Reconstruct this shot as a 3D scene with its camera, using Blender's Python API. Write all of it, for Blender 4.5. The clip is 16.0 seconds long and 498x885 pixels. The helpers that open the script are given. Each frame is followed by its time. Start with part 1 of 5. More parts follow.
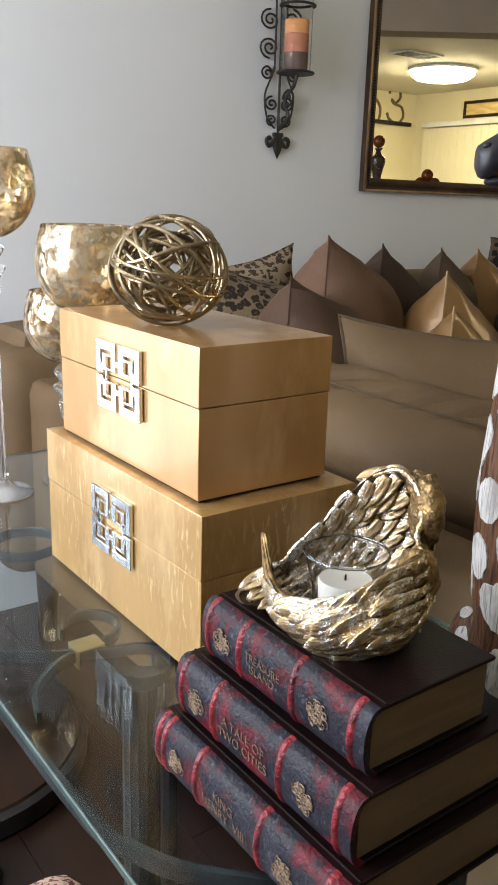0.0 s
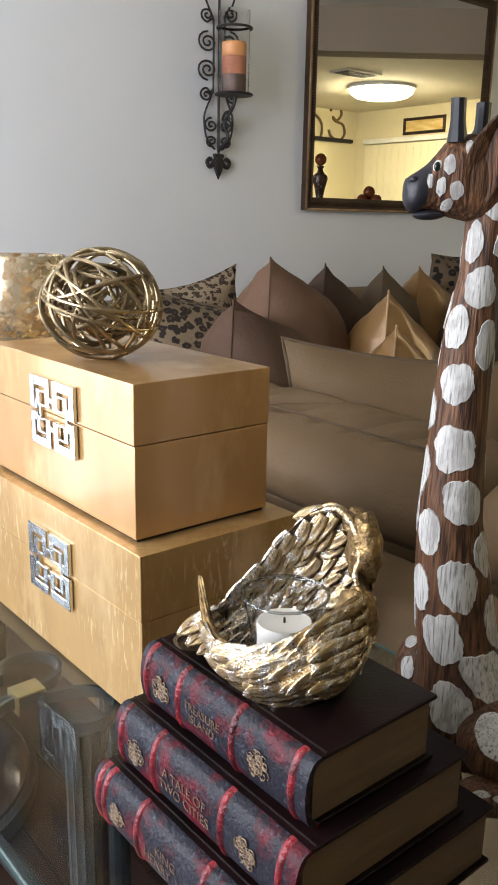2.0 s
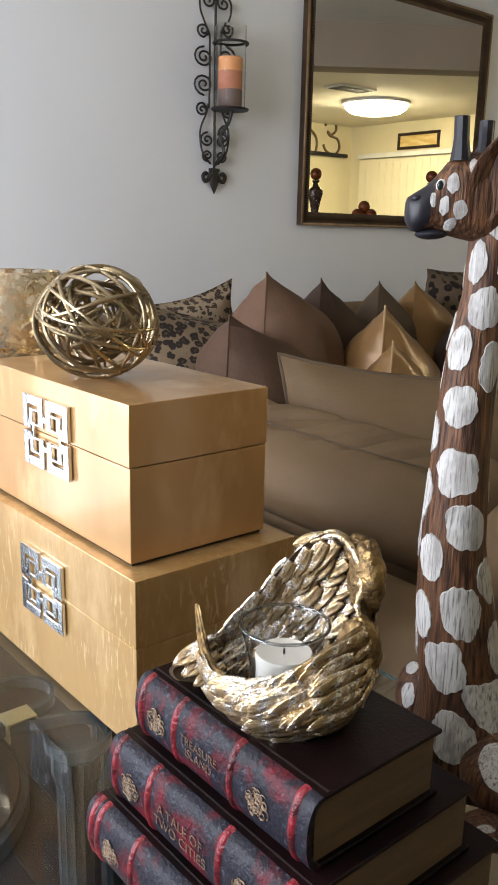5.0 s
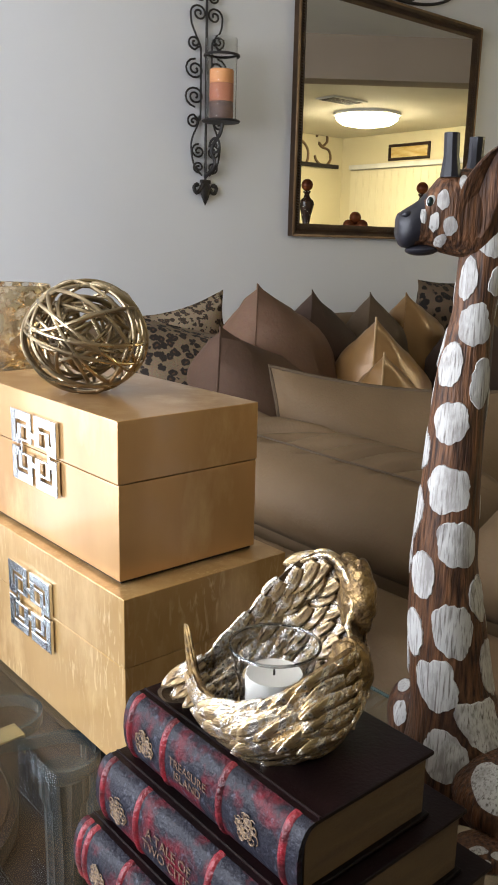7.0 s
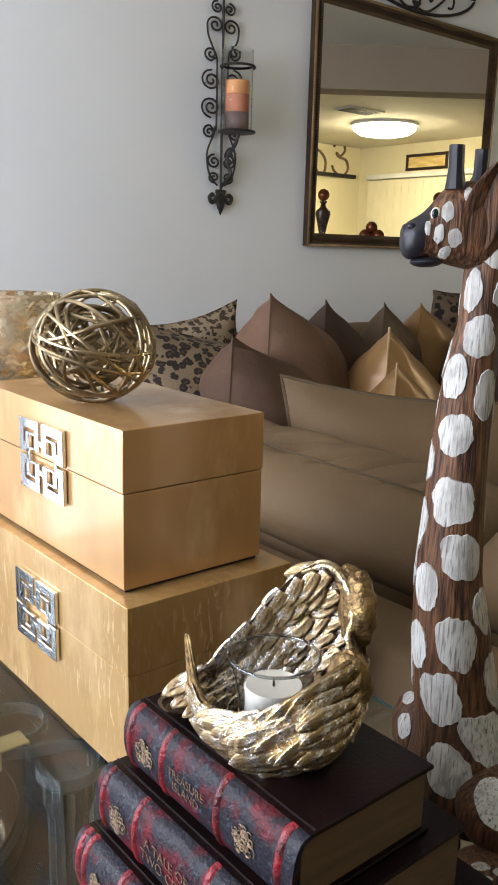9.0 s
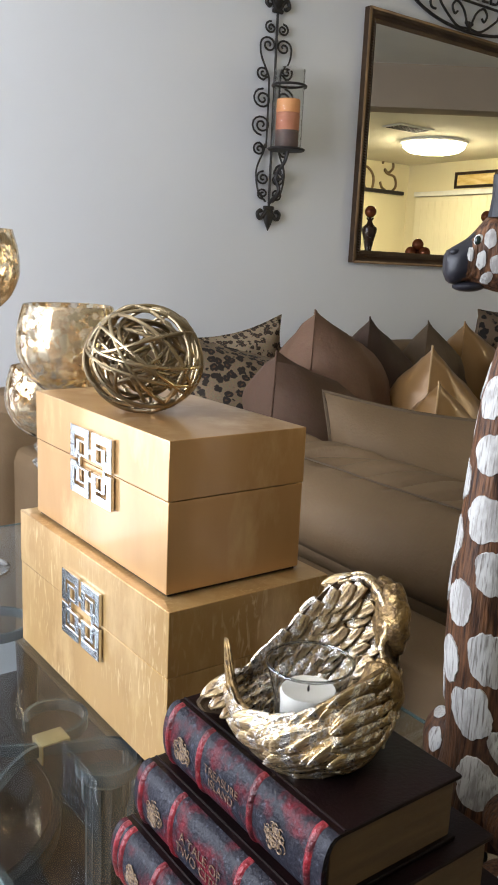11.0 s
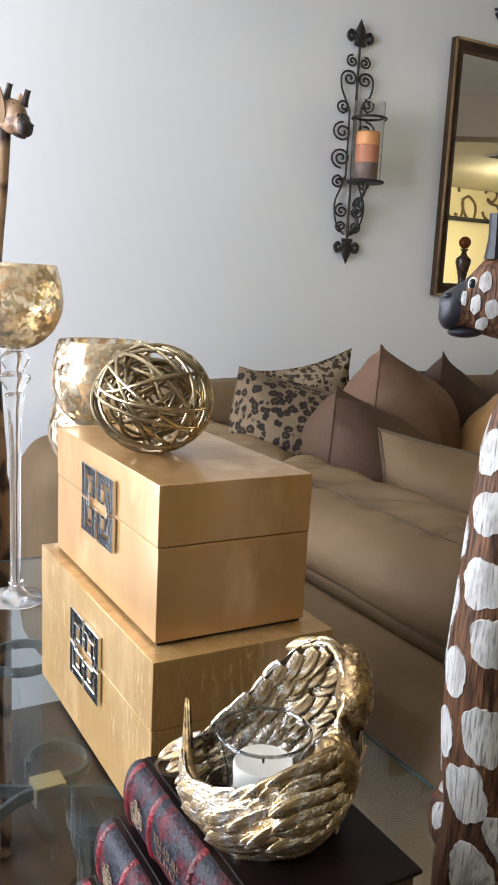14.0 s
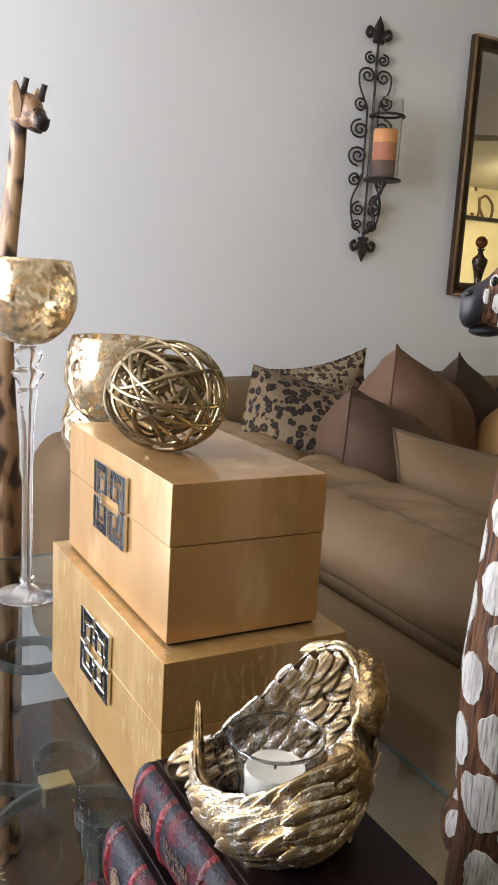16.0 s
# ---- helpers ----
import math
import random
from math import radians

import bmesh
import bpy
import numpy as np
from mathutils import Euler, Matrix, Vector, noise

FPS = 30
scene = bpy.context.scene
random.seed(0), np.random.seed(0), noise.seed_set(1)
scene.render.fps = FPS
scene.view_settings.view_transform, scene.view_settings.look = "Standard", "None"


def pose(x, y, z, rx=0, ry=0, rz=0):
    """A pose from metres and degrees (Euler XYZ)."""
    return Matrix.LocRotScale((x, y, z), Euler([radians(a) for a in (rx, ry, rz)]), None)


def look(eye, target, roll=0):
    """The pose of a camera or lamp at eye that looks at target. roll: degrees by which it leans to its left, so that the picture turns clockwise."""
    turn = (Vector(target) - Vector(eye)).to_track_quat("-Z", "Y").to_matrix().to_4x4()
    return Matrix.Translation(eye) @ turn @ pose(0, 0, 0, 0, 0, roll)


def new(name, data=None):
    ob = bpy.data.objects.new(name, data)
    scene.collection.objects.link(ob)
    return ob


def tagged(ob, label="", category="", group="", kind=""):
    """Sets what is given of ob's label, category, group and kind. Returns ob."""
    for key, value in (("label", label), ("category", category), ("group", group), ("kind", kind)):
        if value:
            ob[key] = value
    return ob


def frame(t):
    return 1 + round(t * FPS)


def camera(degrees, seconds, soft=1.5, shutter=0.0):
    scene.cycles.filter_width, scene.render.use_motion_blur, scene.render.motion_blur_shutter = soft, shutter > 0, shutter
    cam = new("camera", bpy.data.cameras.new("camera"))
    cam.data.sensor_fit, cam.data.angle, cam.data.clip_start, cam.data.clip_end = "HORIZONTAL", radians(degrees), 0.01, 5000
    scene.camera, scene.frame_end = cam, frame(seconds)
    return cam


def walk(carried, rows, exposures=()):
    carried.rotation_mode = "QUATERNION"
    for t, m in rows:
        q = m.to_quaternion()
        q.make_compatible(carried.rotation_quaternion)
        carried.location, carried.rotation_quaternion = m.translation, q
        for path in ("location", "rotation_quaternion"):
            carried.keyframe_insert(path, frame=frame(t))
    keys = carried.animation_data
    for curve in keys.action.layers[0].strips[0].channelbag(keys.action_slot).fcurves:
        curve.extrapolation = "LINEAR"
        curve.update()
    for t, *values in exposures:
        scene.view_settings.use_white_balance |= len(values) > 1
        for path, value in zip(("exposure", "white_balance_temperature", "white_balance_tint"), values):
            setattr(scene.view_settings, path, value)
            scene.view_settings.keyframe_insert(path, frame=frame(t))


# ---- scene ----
cam = camera(33.4, 16.0, 1.8)
METRES, EYE, TILT, LEAN, TURN = 0.4, 1.25, 0.0, 0.0, -37.1
PATH = [
    (0, (0.03, 0.028, 1.241), (1.171, 1.574, 0.684), 1.7),
    (0.5, (0.039, 0.022, 1.249), (1.195, 1.563, 0.711), 1.6),
    (1, (0.044, 0.024, 1.253), (1.229, 1.547, 0.728), 1.4),
    (1.5, (0.049, 0.027, 1.255), (1.265, 1.526, 0.732), 1.4),
    (2, (0.052, 0.033, 1.257), (1.287, 1.518, 0.736), 1.0),
    (2.5, (0.054, 0.04, 1.257), (1.296, 1.519, 0.739), 1.0),
    (3, (0.053, 0.045, 1.26), (1.297, 1.524, 0.748), 1.1),
    (5.5, (0.062, 0.053, 1.262), (1.318, 1.531, 0.775), 1.4),
    (6, (0.058, 0.058, 1.265), (1.326, 1.528, 0.783), 1.7),
    (6.5, (0.062, 0.058, 1.265), (1.332, 1.528, 0.788), 1.5),
    (7, (0.067, 0.054, 1.266), (1.335, 1.528, 0.796), 1.3),
    (7.5, (0.07, 0.044, 1.265), (1.33, 1.526, 0.8), 1.3),
    (8, (0.075, 0.044, 1.267), (1.324, 1.536, 0.805), 1.5),
    (8.5, (0.076, 0.047, 1.267), (1.32, 1.545, 0.811), 1.5),
    (11, (0.056, 0.028, 1.274), (1.224, 1.595, 0.85), 2.6),
    (11.5, (0.054, -0.002, 1.273), (1.183, 1.593, 0.85), 2.9),
    (12, (0.064, 0.011, 1.275), (1.188, 1.612, 0.856), 2.3),
    (12.5, (0.07, 0.058, 1.281), (1.243, 1.626, 0.875), 1.8),
    (13, (0.077, 0.072, 1.281), (1.282, 1.619, 0.889), 1.5),
    (13.5, (0.129, 0.035, 1.289), (1.246, 1.648, 0.906), 3.0),
    (14, (0.155, 0.002, 1.289), (1.124, 1.713, 0.92), 2.8),
    (14.5, (0.146, -0.007, 1.291), (1.047, 1.745, 0.948), 2.5),
    (15, (0.147, 0.0, 1.288), (1.043, 1.755, 0.945), 2.6),
    (15.5, (0.154, 0.01, 1.286), (1.079, 1.747, 0.93), 2.9),
    (16, (0.159, 0.013, 1.287), (1.101, 1.737, 0.913), 3.3),
]
# the clip's camera brightens and cools a little on the way
EXPOSURES = [(0, 0.0, 6520, 11), (1, -0.02, 6560, 12), (2, 0.06, 6480, 12), (3, 0.05, 6430, 12), (5.5, 0.03, 6440, 13), (8.5, 0.07, 6390, 12), (11, 0.05, 6310, 12), (12.5, -0.03, 6300, 11),
             (13.0, 0.0, 6270, 11), (13.5, 0.13, 6250, 11), (14, 0.24, 6330, 12), (14.5, -0.06, 6490, 12), (15, -0.1, 6530, 12), (16, 0.02, 6700, 14)]
walk(cam, [(t, look(eye, target, roll)) for t, eye, target, roll in PATH], EXPOSURES)

# ---------------- world, sun and lamps ----------------
BACK, WEST = 2.335, -1.2   # inner faces of the back wall and the window wall
world = bpy.data.worlds.new("world")
scene.world = world
world.use_nodes = True
wn = world.node_tree
sky = wn.nodes.new("ShaderNodeTexSky")
sky.sky_type, sky.sun_disc = "NISHITA", False
sky.sun_elevation, sky.sun_rotation = radians(50), radians(60)
wn.links.new(sky.outputs["Color"], wn.nodes["Background"].inputs["Color"])
wn.nodes["Background"].inputs["Strength"].default_value = 0.12


def area_lamp(name, m, sx, sy, watts, colour):
    data = bpy.data.lights.new(name, "AREA")
    data.shape, data.size, data.size_y, data.energy, data.color = "RECTANGLE", sx, sy, watts, colour
    ob = new(name, data)
    ob.matrix_world = m
    return ob


# daylight in the openings of the two windows at the corner beside the table
area_lamp("west_window_daylight", look((-1.26, 1.25, 1.6), (1.0, 1.25, 1.45)), 1.9, 1.2, 92.0, (0.872, 0.923, 1.0))
area_lamp("north_window_daylight", look((-0.68, BACK + 0.06, 1.22), (-0.5, 0.0, 1.1)), 0.84, 1.8, 24.0, (0.872, 0.923, 1.0))

# ---------------- materials ----------------


def mat(name, c1, c2=None, scale=8.0, rough=0.6, metal=0.0, bump=0.0, bump_scale=None, detail=6.0, mix=(0.35, 0.65),
        stretch=(1, 1, 1), rough_var=0.0, coat=0.0, fine=0.0, sheen=0.0, spec=0.5):
    """A surface of two colours in noise, with relief and gloss that vary on a finer scale."""
    m = bpy.data.materials.new(name)
    m.use_nodes = True
    nt = m.node_tree
    b = nt.nodes["Principled BSDF"]
    b.inputs["Roughness"].default_value, b.inputs["Metallic"].default_value = rough, metal
    b.inputs["Coat Weight"].default_value = coat
    b.inputs["Sheen Weight"].default_value = sheen
    b.inputs["Specular IOR Level"].default_value = spec
    c2 = c2 or tuple(0.82 * v for v in c1)
    tc = nt.nodes.new("ShaderNodeTexCoord")
    mp = nt.nodes.new("ShaderNodeMapping")
    mp.inputs["Scale"].default_value = stretch
    nt.links.new(tc.outputs["Object"], mp.inputs["Vector"])
    n = nt.nodes.new("ShaderNodeTexNoise")
    n.inputs["Scale"].default_value, n.inputs["Detail"].default_value = scale, detail
    nt.links.new(mp.outputs["Vector"], n.inputs["Vector"])
    r = nt.nodes.new("ShaderNodeValToRGB")
    r.color_ramp.elements[0].position, r.color_ramp.elements[1].position = mix
    r.color_ramp.elements[0].color, r.color_ramp.elements[1].color = (*c1, 1), (*c2, 1)
    nt.links.new(n.outputs["Fac"], r.inputs["Fac"])
    nt.links.new(r.outputs["Color"], b.inputs["Base Color"])
    f = nt.nodes.new("ShaderNodeTexNoise")
    f.inputs["Scale"].default_value, f.inputs["Detail"].default_value = bump_scale or scale * 9, 4.0
    nt.links.new(mp.outputs["Vector"], f.inputs["Vector"])
    if fine:
        hs = nt.nodes.new("ShaderNodeMix")
        hs.data_type, hs.blend_type = "RGBA", "OVERLAY"
        hs.inputs[0].default_value = fine
        nt.links.new(r.outputs["Color"], hs.inputs[6])
        nt.links.new(f.outputs["Color"], hs.inputs[7])
        nt.links.new(hs.outputs[2], b.inputs["Base Color"])
    if bump:
        bp = nt.nodes.new("ShaderNodeBump")
        bp.inputs["Strength"].default_value, bp.inputs["Distance"].default_value = bump, 0.004
        nt.links.new(f.outputs["Fac"], bp.inputs["Height"])
        nt.links.new(bp.outputs["Normal"], b.inputs["Normal"])
    if rough_var:
        rm = nt.nodes.new("ShaderNodeMapRange")
        rm.inputs["From Min"].default_value, rm.inputs["From Max"].default_value = 0.3, 0.7
        rm.inputs["To Min"].default_value, rm.inputs["To Max"].default_value = rough - rough_var, rough + rough_var
        nt.links.new(n.outputs["Fac"], rm.inputs["Value"])
        nt.links.new(rm.outputs["Result"], b.inputs["Roughness"])
    return m


def glass(name, colour=(1, 1, 1), rough=0.0, ior=1.45):
    m = bpy.data.materials.new(name)
    m.use_nodes = True
    b = m.node_tree.nodes["Principled BSDF"]
    b.inputs["Base Color"].default_value = (*colour, 1)
    b.inputs["Roughness"].default_value, b.inputs["IOR"].default_value = rough, ior
    b.inputs["Transmission Weight"].default_value = 1.0
    return m


def layer(m, colour, scale, lo, hi, rough=None, metal=None, stretch=(1, 1, 1), kind="NOISE", transmission=None):
    """Lays a second surface over a material where a noise or cell pattern is above lo."""
    nt = m.node_tree
    b = nt.nodes["Principled BSDF"]
    tc = nt.nodes.new("ShaderNodeTexCoord")
    mp = nt.nodes.new("ShaderNodeMapping")
    mp.inputs["Scale"].default_value = stretch
    nt.links.new(tc.outputs["Object"], mp.inputs["Vector"])
    if kind == "NOISE":
        n = nt.nodes.new("ShaderNodeTexNoise")
        n.inputs["Detail"].default_value = 8.0
        n.inputs["Roughness"].default_value = 0.62
        out = n.outputs["Fac"]
    else:
        n = nt.nodes.new("ShaderNodeTexVoronoi")
        n.inputs["Randomness"].default_value = 0.75
        if kind == "PATCH":
            n.feature = "DISTANCE_TO_EDGE"
        out = n.outputs["Distance"]
    n.inputs["Scale"].default_value = scale
    nt.links.new(mp.outputs["Vector"], n.inputs["Vector"])
    r = nt.nodes.new("ShaderNodeMapRange")
    r.inputs["From Min"].default_value, r.inputs["From Max"].default_value = lo, hi
    nt.links.new(out, r.inputs["Value"])
    for key, value in (("Base Color", (*colour, 1)), ("Roughness", rough), ("Metallic", metal), ("Transmission Weight", transmission)):
        if value is None:
            continue
        x = nt.nodes.new("ShaderNodeMix")
        slot = (0, 6, 7, 2) if key == "Base Color" else (0, 2, 3, 0)
        if key == "Base Color":
            x.data_type = "RGBA"
        nt.links.new(r.outputs["Result"], x.inputs[slot[0]])
        if b.inputs[key].is_linked:
            nt.links.new(b.inputs[key].links[0].from_socket, x.inputs[slot[1]])
        else:
            x.inputs[slot[1]].default_value = b.inputs[key].default_value
        x.inputs[slot[2]].default_value = value
        nt.links.new(x.outputs[slot[3]], b.inputs[key])
    return m


def veins(m, colour, scale, amount):
    """Short slanting strokes of brighter leaf."""
    nt = m.node_tree
    b = nt.nodes["Principled BSDF"]
    tc = nt.nodes.new("ShaderNodeTexCoord")
    mp = nt.nodes.new("ShaderNodeMapping")
    mp.inputs["Rotation"].default_value, mp.inputs["Scale"].default_value = (0.75, 0.5, 0), (1, 1.3, 0.24)
    nt.links.new(tc.outputs["Object"], mp.inputs["Vector"])
    w = nt.nodes.new("ShaderNodeTexNoise")
    for key, value in (("Scale", scale), ("Detail", 5.0), ("Distortion", 0.9)):
        w.inputs[key].default_value = value
    nt.links.new(mp.outputs["Vector"], w.inputs["Vector"])
    patch = nt.nodes.new("ShaderNodeTexNoise")
    patch.inputs["Scale"].default_value = 11.0
    nt.links.new(tc.outputs["Object"], patch.inputs["Vector"])
    r1, r2 = nt.nodes.new("ShaderNodeMapRange"), nt.nodes.new("ShaderNodeMapRange")
    for r, lo, hi, top in ((r1, 0.54, 0.68, amount), (r2, 0.4, 0.62, 1.0)):
        r.inputs["From Min"].default_value, r.inputs["From Max"].default_value, r.inputs["To Max"].default_value = lo, hi, top
    nt.links.new(w.outputs["Fac"], r1.inputs["Value"])
    nt.links.new(patch.outputs["Fac"], r2.inputs["Value"])
    mul = nt.nodes.new("ShaderNodeMath")
    mul.operation = "MULTIPLY"
    nt.links.new(r1.outputs["Result"], mul.inputs[0])
    nt.links.new(r2.outputs["Result"], mul.inputs[1])
    x = nt.nodes.new("ShaderNodeMix")
    x.data_type = "RGBA"
    nt.links.new(mul.outputs[0], x.inputs[0])
    nt.links.new(b.inputs["Base Color"].links[0].from_socket, x.inputs[6])
    x.inputs[7].default_value = (*colour, 1)
    nt.links.new(x.outputs[2], b.inputs["Base Color"])
    return m


def rosettes(name, ground, edge, heart, scale, rough=0.9):
    """Leopard print: ragged dark rings with a brown heart on a pale pile."""
    m = mat(name, ground, tuple(0.75 * v for v in ground), scale=6, rough=rough, bump=0.5, bump_scale=260, fine=0.35)
    nt = m.node_tree
    b = nt.nodes["Principled BSDF"]
    tc = nt.nodes.new("ShaderNodeTexCoord")
    wob = nt.nodes.new("ShaderNodeTexNoise")
    wob.inputs["Scale"].default_value = scale * 1.6
    nt.links.new(tc.outputs["Object"], wob.inputs["Vector"])
    add = nt.nodes.new("ShaderNodeMixRGB")
    add.blend_type = "LINEAR_LIGHT"
    add.inputs[0].default_value = 0.008
    nt.links.new(tc.outputs["Object"], add.inputs[1])
    nt.links.new(wob.outputs["Color"], add.inputs[2])
    v = nt.nodes.new("ShaderNodeTexVoronoi")
    v.inputs["Scale"].default_value = scale
    nt.links.new(add.outputs[0], v.inputs["Vector"])
    r = nt.nodes.new("ShaderNodeValToRGB")
    r.color_ramp.elements[0].position, r.color_ramp.elements[0].color = 0.0, (*heart, 1)
    r.color_ramp.elements[1].position, r.color_ramp.elements[1].color = 0.12, (*heart, 1)
    for p, c in ((0.18, edge), (0.44, edge)):
        e = r.color_ramp.elements.new(p)
        e.color = (*c, 1)
    e = r.color_ramp.elements.new(0.5)
    e.color = (1, 1, 1, 1)
    nt.links.new(v.outputs["Distance"], r.inputs["Fac"])
    mul = nt.nodes.new("ShaderNodeMixRGB")
    mul.blend_type = "MULTIPLY"
    mul.inputs[0].default_value = 1.0
    nt.links.new(b.inputs["Base Color"].links[0].from_socket, mul.inputs[1])
    nt.links.new(r.outputs["Color"], mul.inputs[2])
    nt.links.new(mul.outputs[0], b.inputs["Base Color"])
    return m


M_WALL = mat("wall_paint", (0.757, 0.77, 0.797), (0.723, 0.736, 0.764), scale=1.4, rough=0.8, bump=0.1, bump_scale=28)
M_WALL_WARM = mat("cream_paint", (0.75, 0.68, 0.46), (0.7, 0.63, 0.42), scale=1.4, rough=0.75, bump=0.2, bump_scale=30)
M_CEIL = mat("ceiling_paint", (0.75, 0.71, 0.6), (0.7, 0.66, 0.56), scale=3, rough=0.9, bump=0.5, bump_scale=60)
M_HEADER = mat("taupe_paint", (0.38, 0.3, 0.22), (0.35, 0.275, 0.2), scale=2, rough=0.8, bump=0.2)
M_FLOOR = mat("dark_wood_floor", (0.034, 0.016, 0.0105), (0.013, 0.007, 0.005), scale=7, rough=0.34, bump=0.12, stretch=(1, 0.09, 1), rough_var=0.08)
M_GOLDBOX, M_GOLDBOX_VEINED = [mat(_n, _c1, _c2, scale=9, rough=0.35, metal=0.45, bump=0.05, bump_scale=34,
                stretch=(1, 1, 0.35), rough_var=0.07, coat=0.45) for _n, _c1, _c2 in (("gold_leaf_lacquer", (0.54, 0.316, 0.127), (0.425, 0.232, 0.085)), ("veined_gold_leaf_lacquer", (0.51, 0.312, 0.112), (0.385, 0.222, 0.075)))]
for _m, _a in ((M_GOLDBOX, 0.0), (M_GOLDBOX_VEINED, 0.55)):
    _m.node_tree.nodes["Principled BSDF"].inputs["Coat Roughness"].default_value = 0.09
    if _a:
        veins(_m, (0.92, 0.74, 0.43), 170.0, _a)
    layer(_m, (0.68, 0.46, 0.22), 17 if _a else 12, 0.48 if _a else 0.52, 0.74, rough=0.29, stretch=(1, 0.9, 0.38))
M_DARKGAP = mat("near_black_gap", (0.03, 0.02, 0.012), rough=0.9)
M_CHROME = mat("polished_chrome", (0.86, 0.87, 0.88), (0.82, 0.83, 0.85), scale=30, rough=0.13, metal=1.0)
M_BRASS = mat("antique_brass_wire", (0.44, 0.35, 0.22), (0.25, 0.185, 0.11), scale=26, rough=0.3, metal=0.95, bump=0.1, rough_var=0.08)
M_WING = mat("gold_and_silver_leaf", (0.64, 0.49, 0.27), (0.33, 0.22, 0.12), scale=260, stretch=(0.2, 1, 1), rough=0.33, metal=0.85, bump=0.4, bump_scale=420, rough_var=0.1)
layer(M_WING, (0.8, 0.74, 0.67), 90, 0.505, 0.585, rough=0.26, metal=0.9)
layer(M_WING, (0.07, 0.042, 0.024), 330, 0.57, 0.66, rough=0.6, metal=0.3, stretch=(0.2, 1, 1))
M_WRIST = mat("tarnished_gold_cast", (0.36, 0.235, 0.095), (0.12, 0.072, 0.034), scale=120, rough=0.4, metal=0.8, bump=0.5, bump_scale=380, rough_var=0.1)
layer(M_WRIST, (0.05, 0.03, 0.016), 150, 0.55, 0.68, rough=0.6, metal=0.4)
# brown-gold darkened in colour to stand for the shade between the raised wing's feathers
M_WINGDARK = mat("shaded_brown_gold", (0.1, 0.062, 0.03), (0.04, 0.024, 0.013), scale=90, rough=0.45, metal=0.5, bump=0.4)
M_BLACKCOVER = mat("black_red_cover", (0.005, 0.003, 0.003), (0.011, 0.0035, 0.004), scale=16, rough=0.36, bump=0.1, bump_scale=420, spec=0.16, rough_var=0.08)
M_SPINE = mat("slate_leather_spine", (0.022, 0.022, 0.031), (0.009, 0.008, 0.011), scale=30, rough=0.46, bump=0.35, spec=0.2, bump_scale=300, rough_var=0.1)
layer(M_SPINE, (0.12, 0.008, 0.015), 30, 0.51, 0.66, rough=0.45)
layer(M_SPINE, (0.085, 0.09, 0.12), 190, 0.58, 0.74, rough=0.45)
M_RIB = mat("red_raised_band", (0.24, 0.014, 0.022), (0.05, 0.008, 0.011), scale=70, rough=0.4, bump=0.5, bump_scale=300)
M_PAGES = mat("tarnished_gilt_pages", (0.15, 0.09, 0.042), (0.1, 0.06, 0.028), scale=14, rough=0.5, bump=0.5, bump_scale=500, stretch=(1, 1, 9))
M_GILT = mat("worn_gilt_stamp", (0.22, 0.142, 0.075), (0.06, 0.034, 0.026), scale=420, rough=0.55, metal=0.1, mix=(0.45, 0.62))
M_TITLE = mat("faded_gilt_letters", (0.17, 0.1, 0.058), (0.05, 0.027, 0.022), scale=500, rough=0.6, mix=(0.42, 0.62))
M_WAX = mat("white_wax", (0.82, 0.79, 0.71), (0.78, 0.74, 0.66), scale=10, rough=0.45)
M_WICK = mat("wick", (0.06, 0.05, 0.04), rough=0.9)
M_THINGLASS = glass("thin_grey_glass", (0.88, 0.89, 0.9), ior=1.2)
M_RIMGLASS = glass("rim_glass", (0.6, 0.62, 0.63), ior=1.5)
M_CHIMNEY = glass("chimney_glass", (0.95, 0.96, 0.96), ior=1.12)
_n = M_CHIMNEY.node_tree.nodes
_c, _b = _n.new("ShaderNodeTexVoronoi"), _n.new("ShaderNodeBump")
_c.inputs["Scale"].default_value, _b.inputs["Strength"].default_value, _b.inputs["Distance"].default_value = 140.0, 0.05, 0.004
M_CHIMNEY.node_tree.links.new(_c.outputs["Distance"], _b.inputs["Height"])
M_CHIMNEY.node_tree.links.new(_b.outputs["Normal"], _n["Principled BSDF"].inputs["Normal"])
M_TABLEGLASS = glass("table_glass", (0.79, 0.855, 0.845), ior=1.24)
M_GLASSEDGE = mat("green_glass_edge", (0.05, 0.085, 0.08), (0.03, 0.055, 0.05), scale=20, rough=0.3)
M_STEM = glass("goblet_stem_glass", (0.98, 0.985, 0.985), ior=1.3)
M_STEM.node_tree.nodes["Principled BSDF"].inputs["Transmission Weight"].default_value = 0.94
M_LEAFGLASS = glass("amber_mercury_glass", (0.96, 0.87, 0.72), rough=0.04, ior=1.18)
layer(M_LEAFGLASS, (0.74, 0.52, 0.27), 13, 0.48, 0.7, rough=0.12, metal=0.3, transmission=0.65)
layer(M_LEAFGLASS, (0.84, 0.71, 0.5), 75, 0.525, 0.545, rough=0.22, metal=0.85, transmission=0.15)
M_LEATHER = mat("beige_leather", (0.160, 0.102, 0.052), (0.134, 0.085, 0.043), scale=5, rough=0.68, spec=0.3, bump=0.15, bump_scale=160, fine=0.06, rough_var=0.06)
M_SEAM = mat("beige_seam", (0.095, 0.06, 0.03), rough=0.7)
M_MAUVE = mat("mauve_brown_suede", (0.152, 0.081, 0.047), (0.111, 0.058, 0.033), scale=5, rough=0.8, bump=0.3, bump_scale=90, fine=0.1)
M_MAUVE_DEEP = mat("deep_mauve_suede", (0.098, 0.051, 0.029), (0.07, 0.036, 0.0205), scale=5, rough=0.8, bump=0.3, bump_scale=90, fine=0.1)
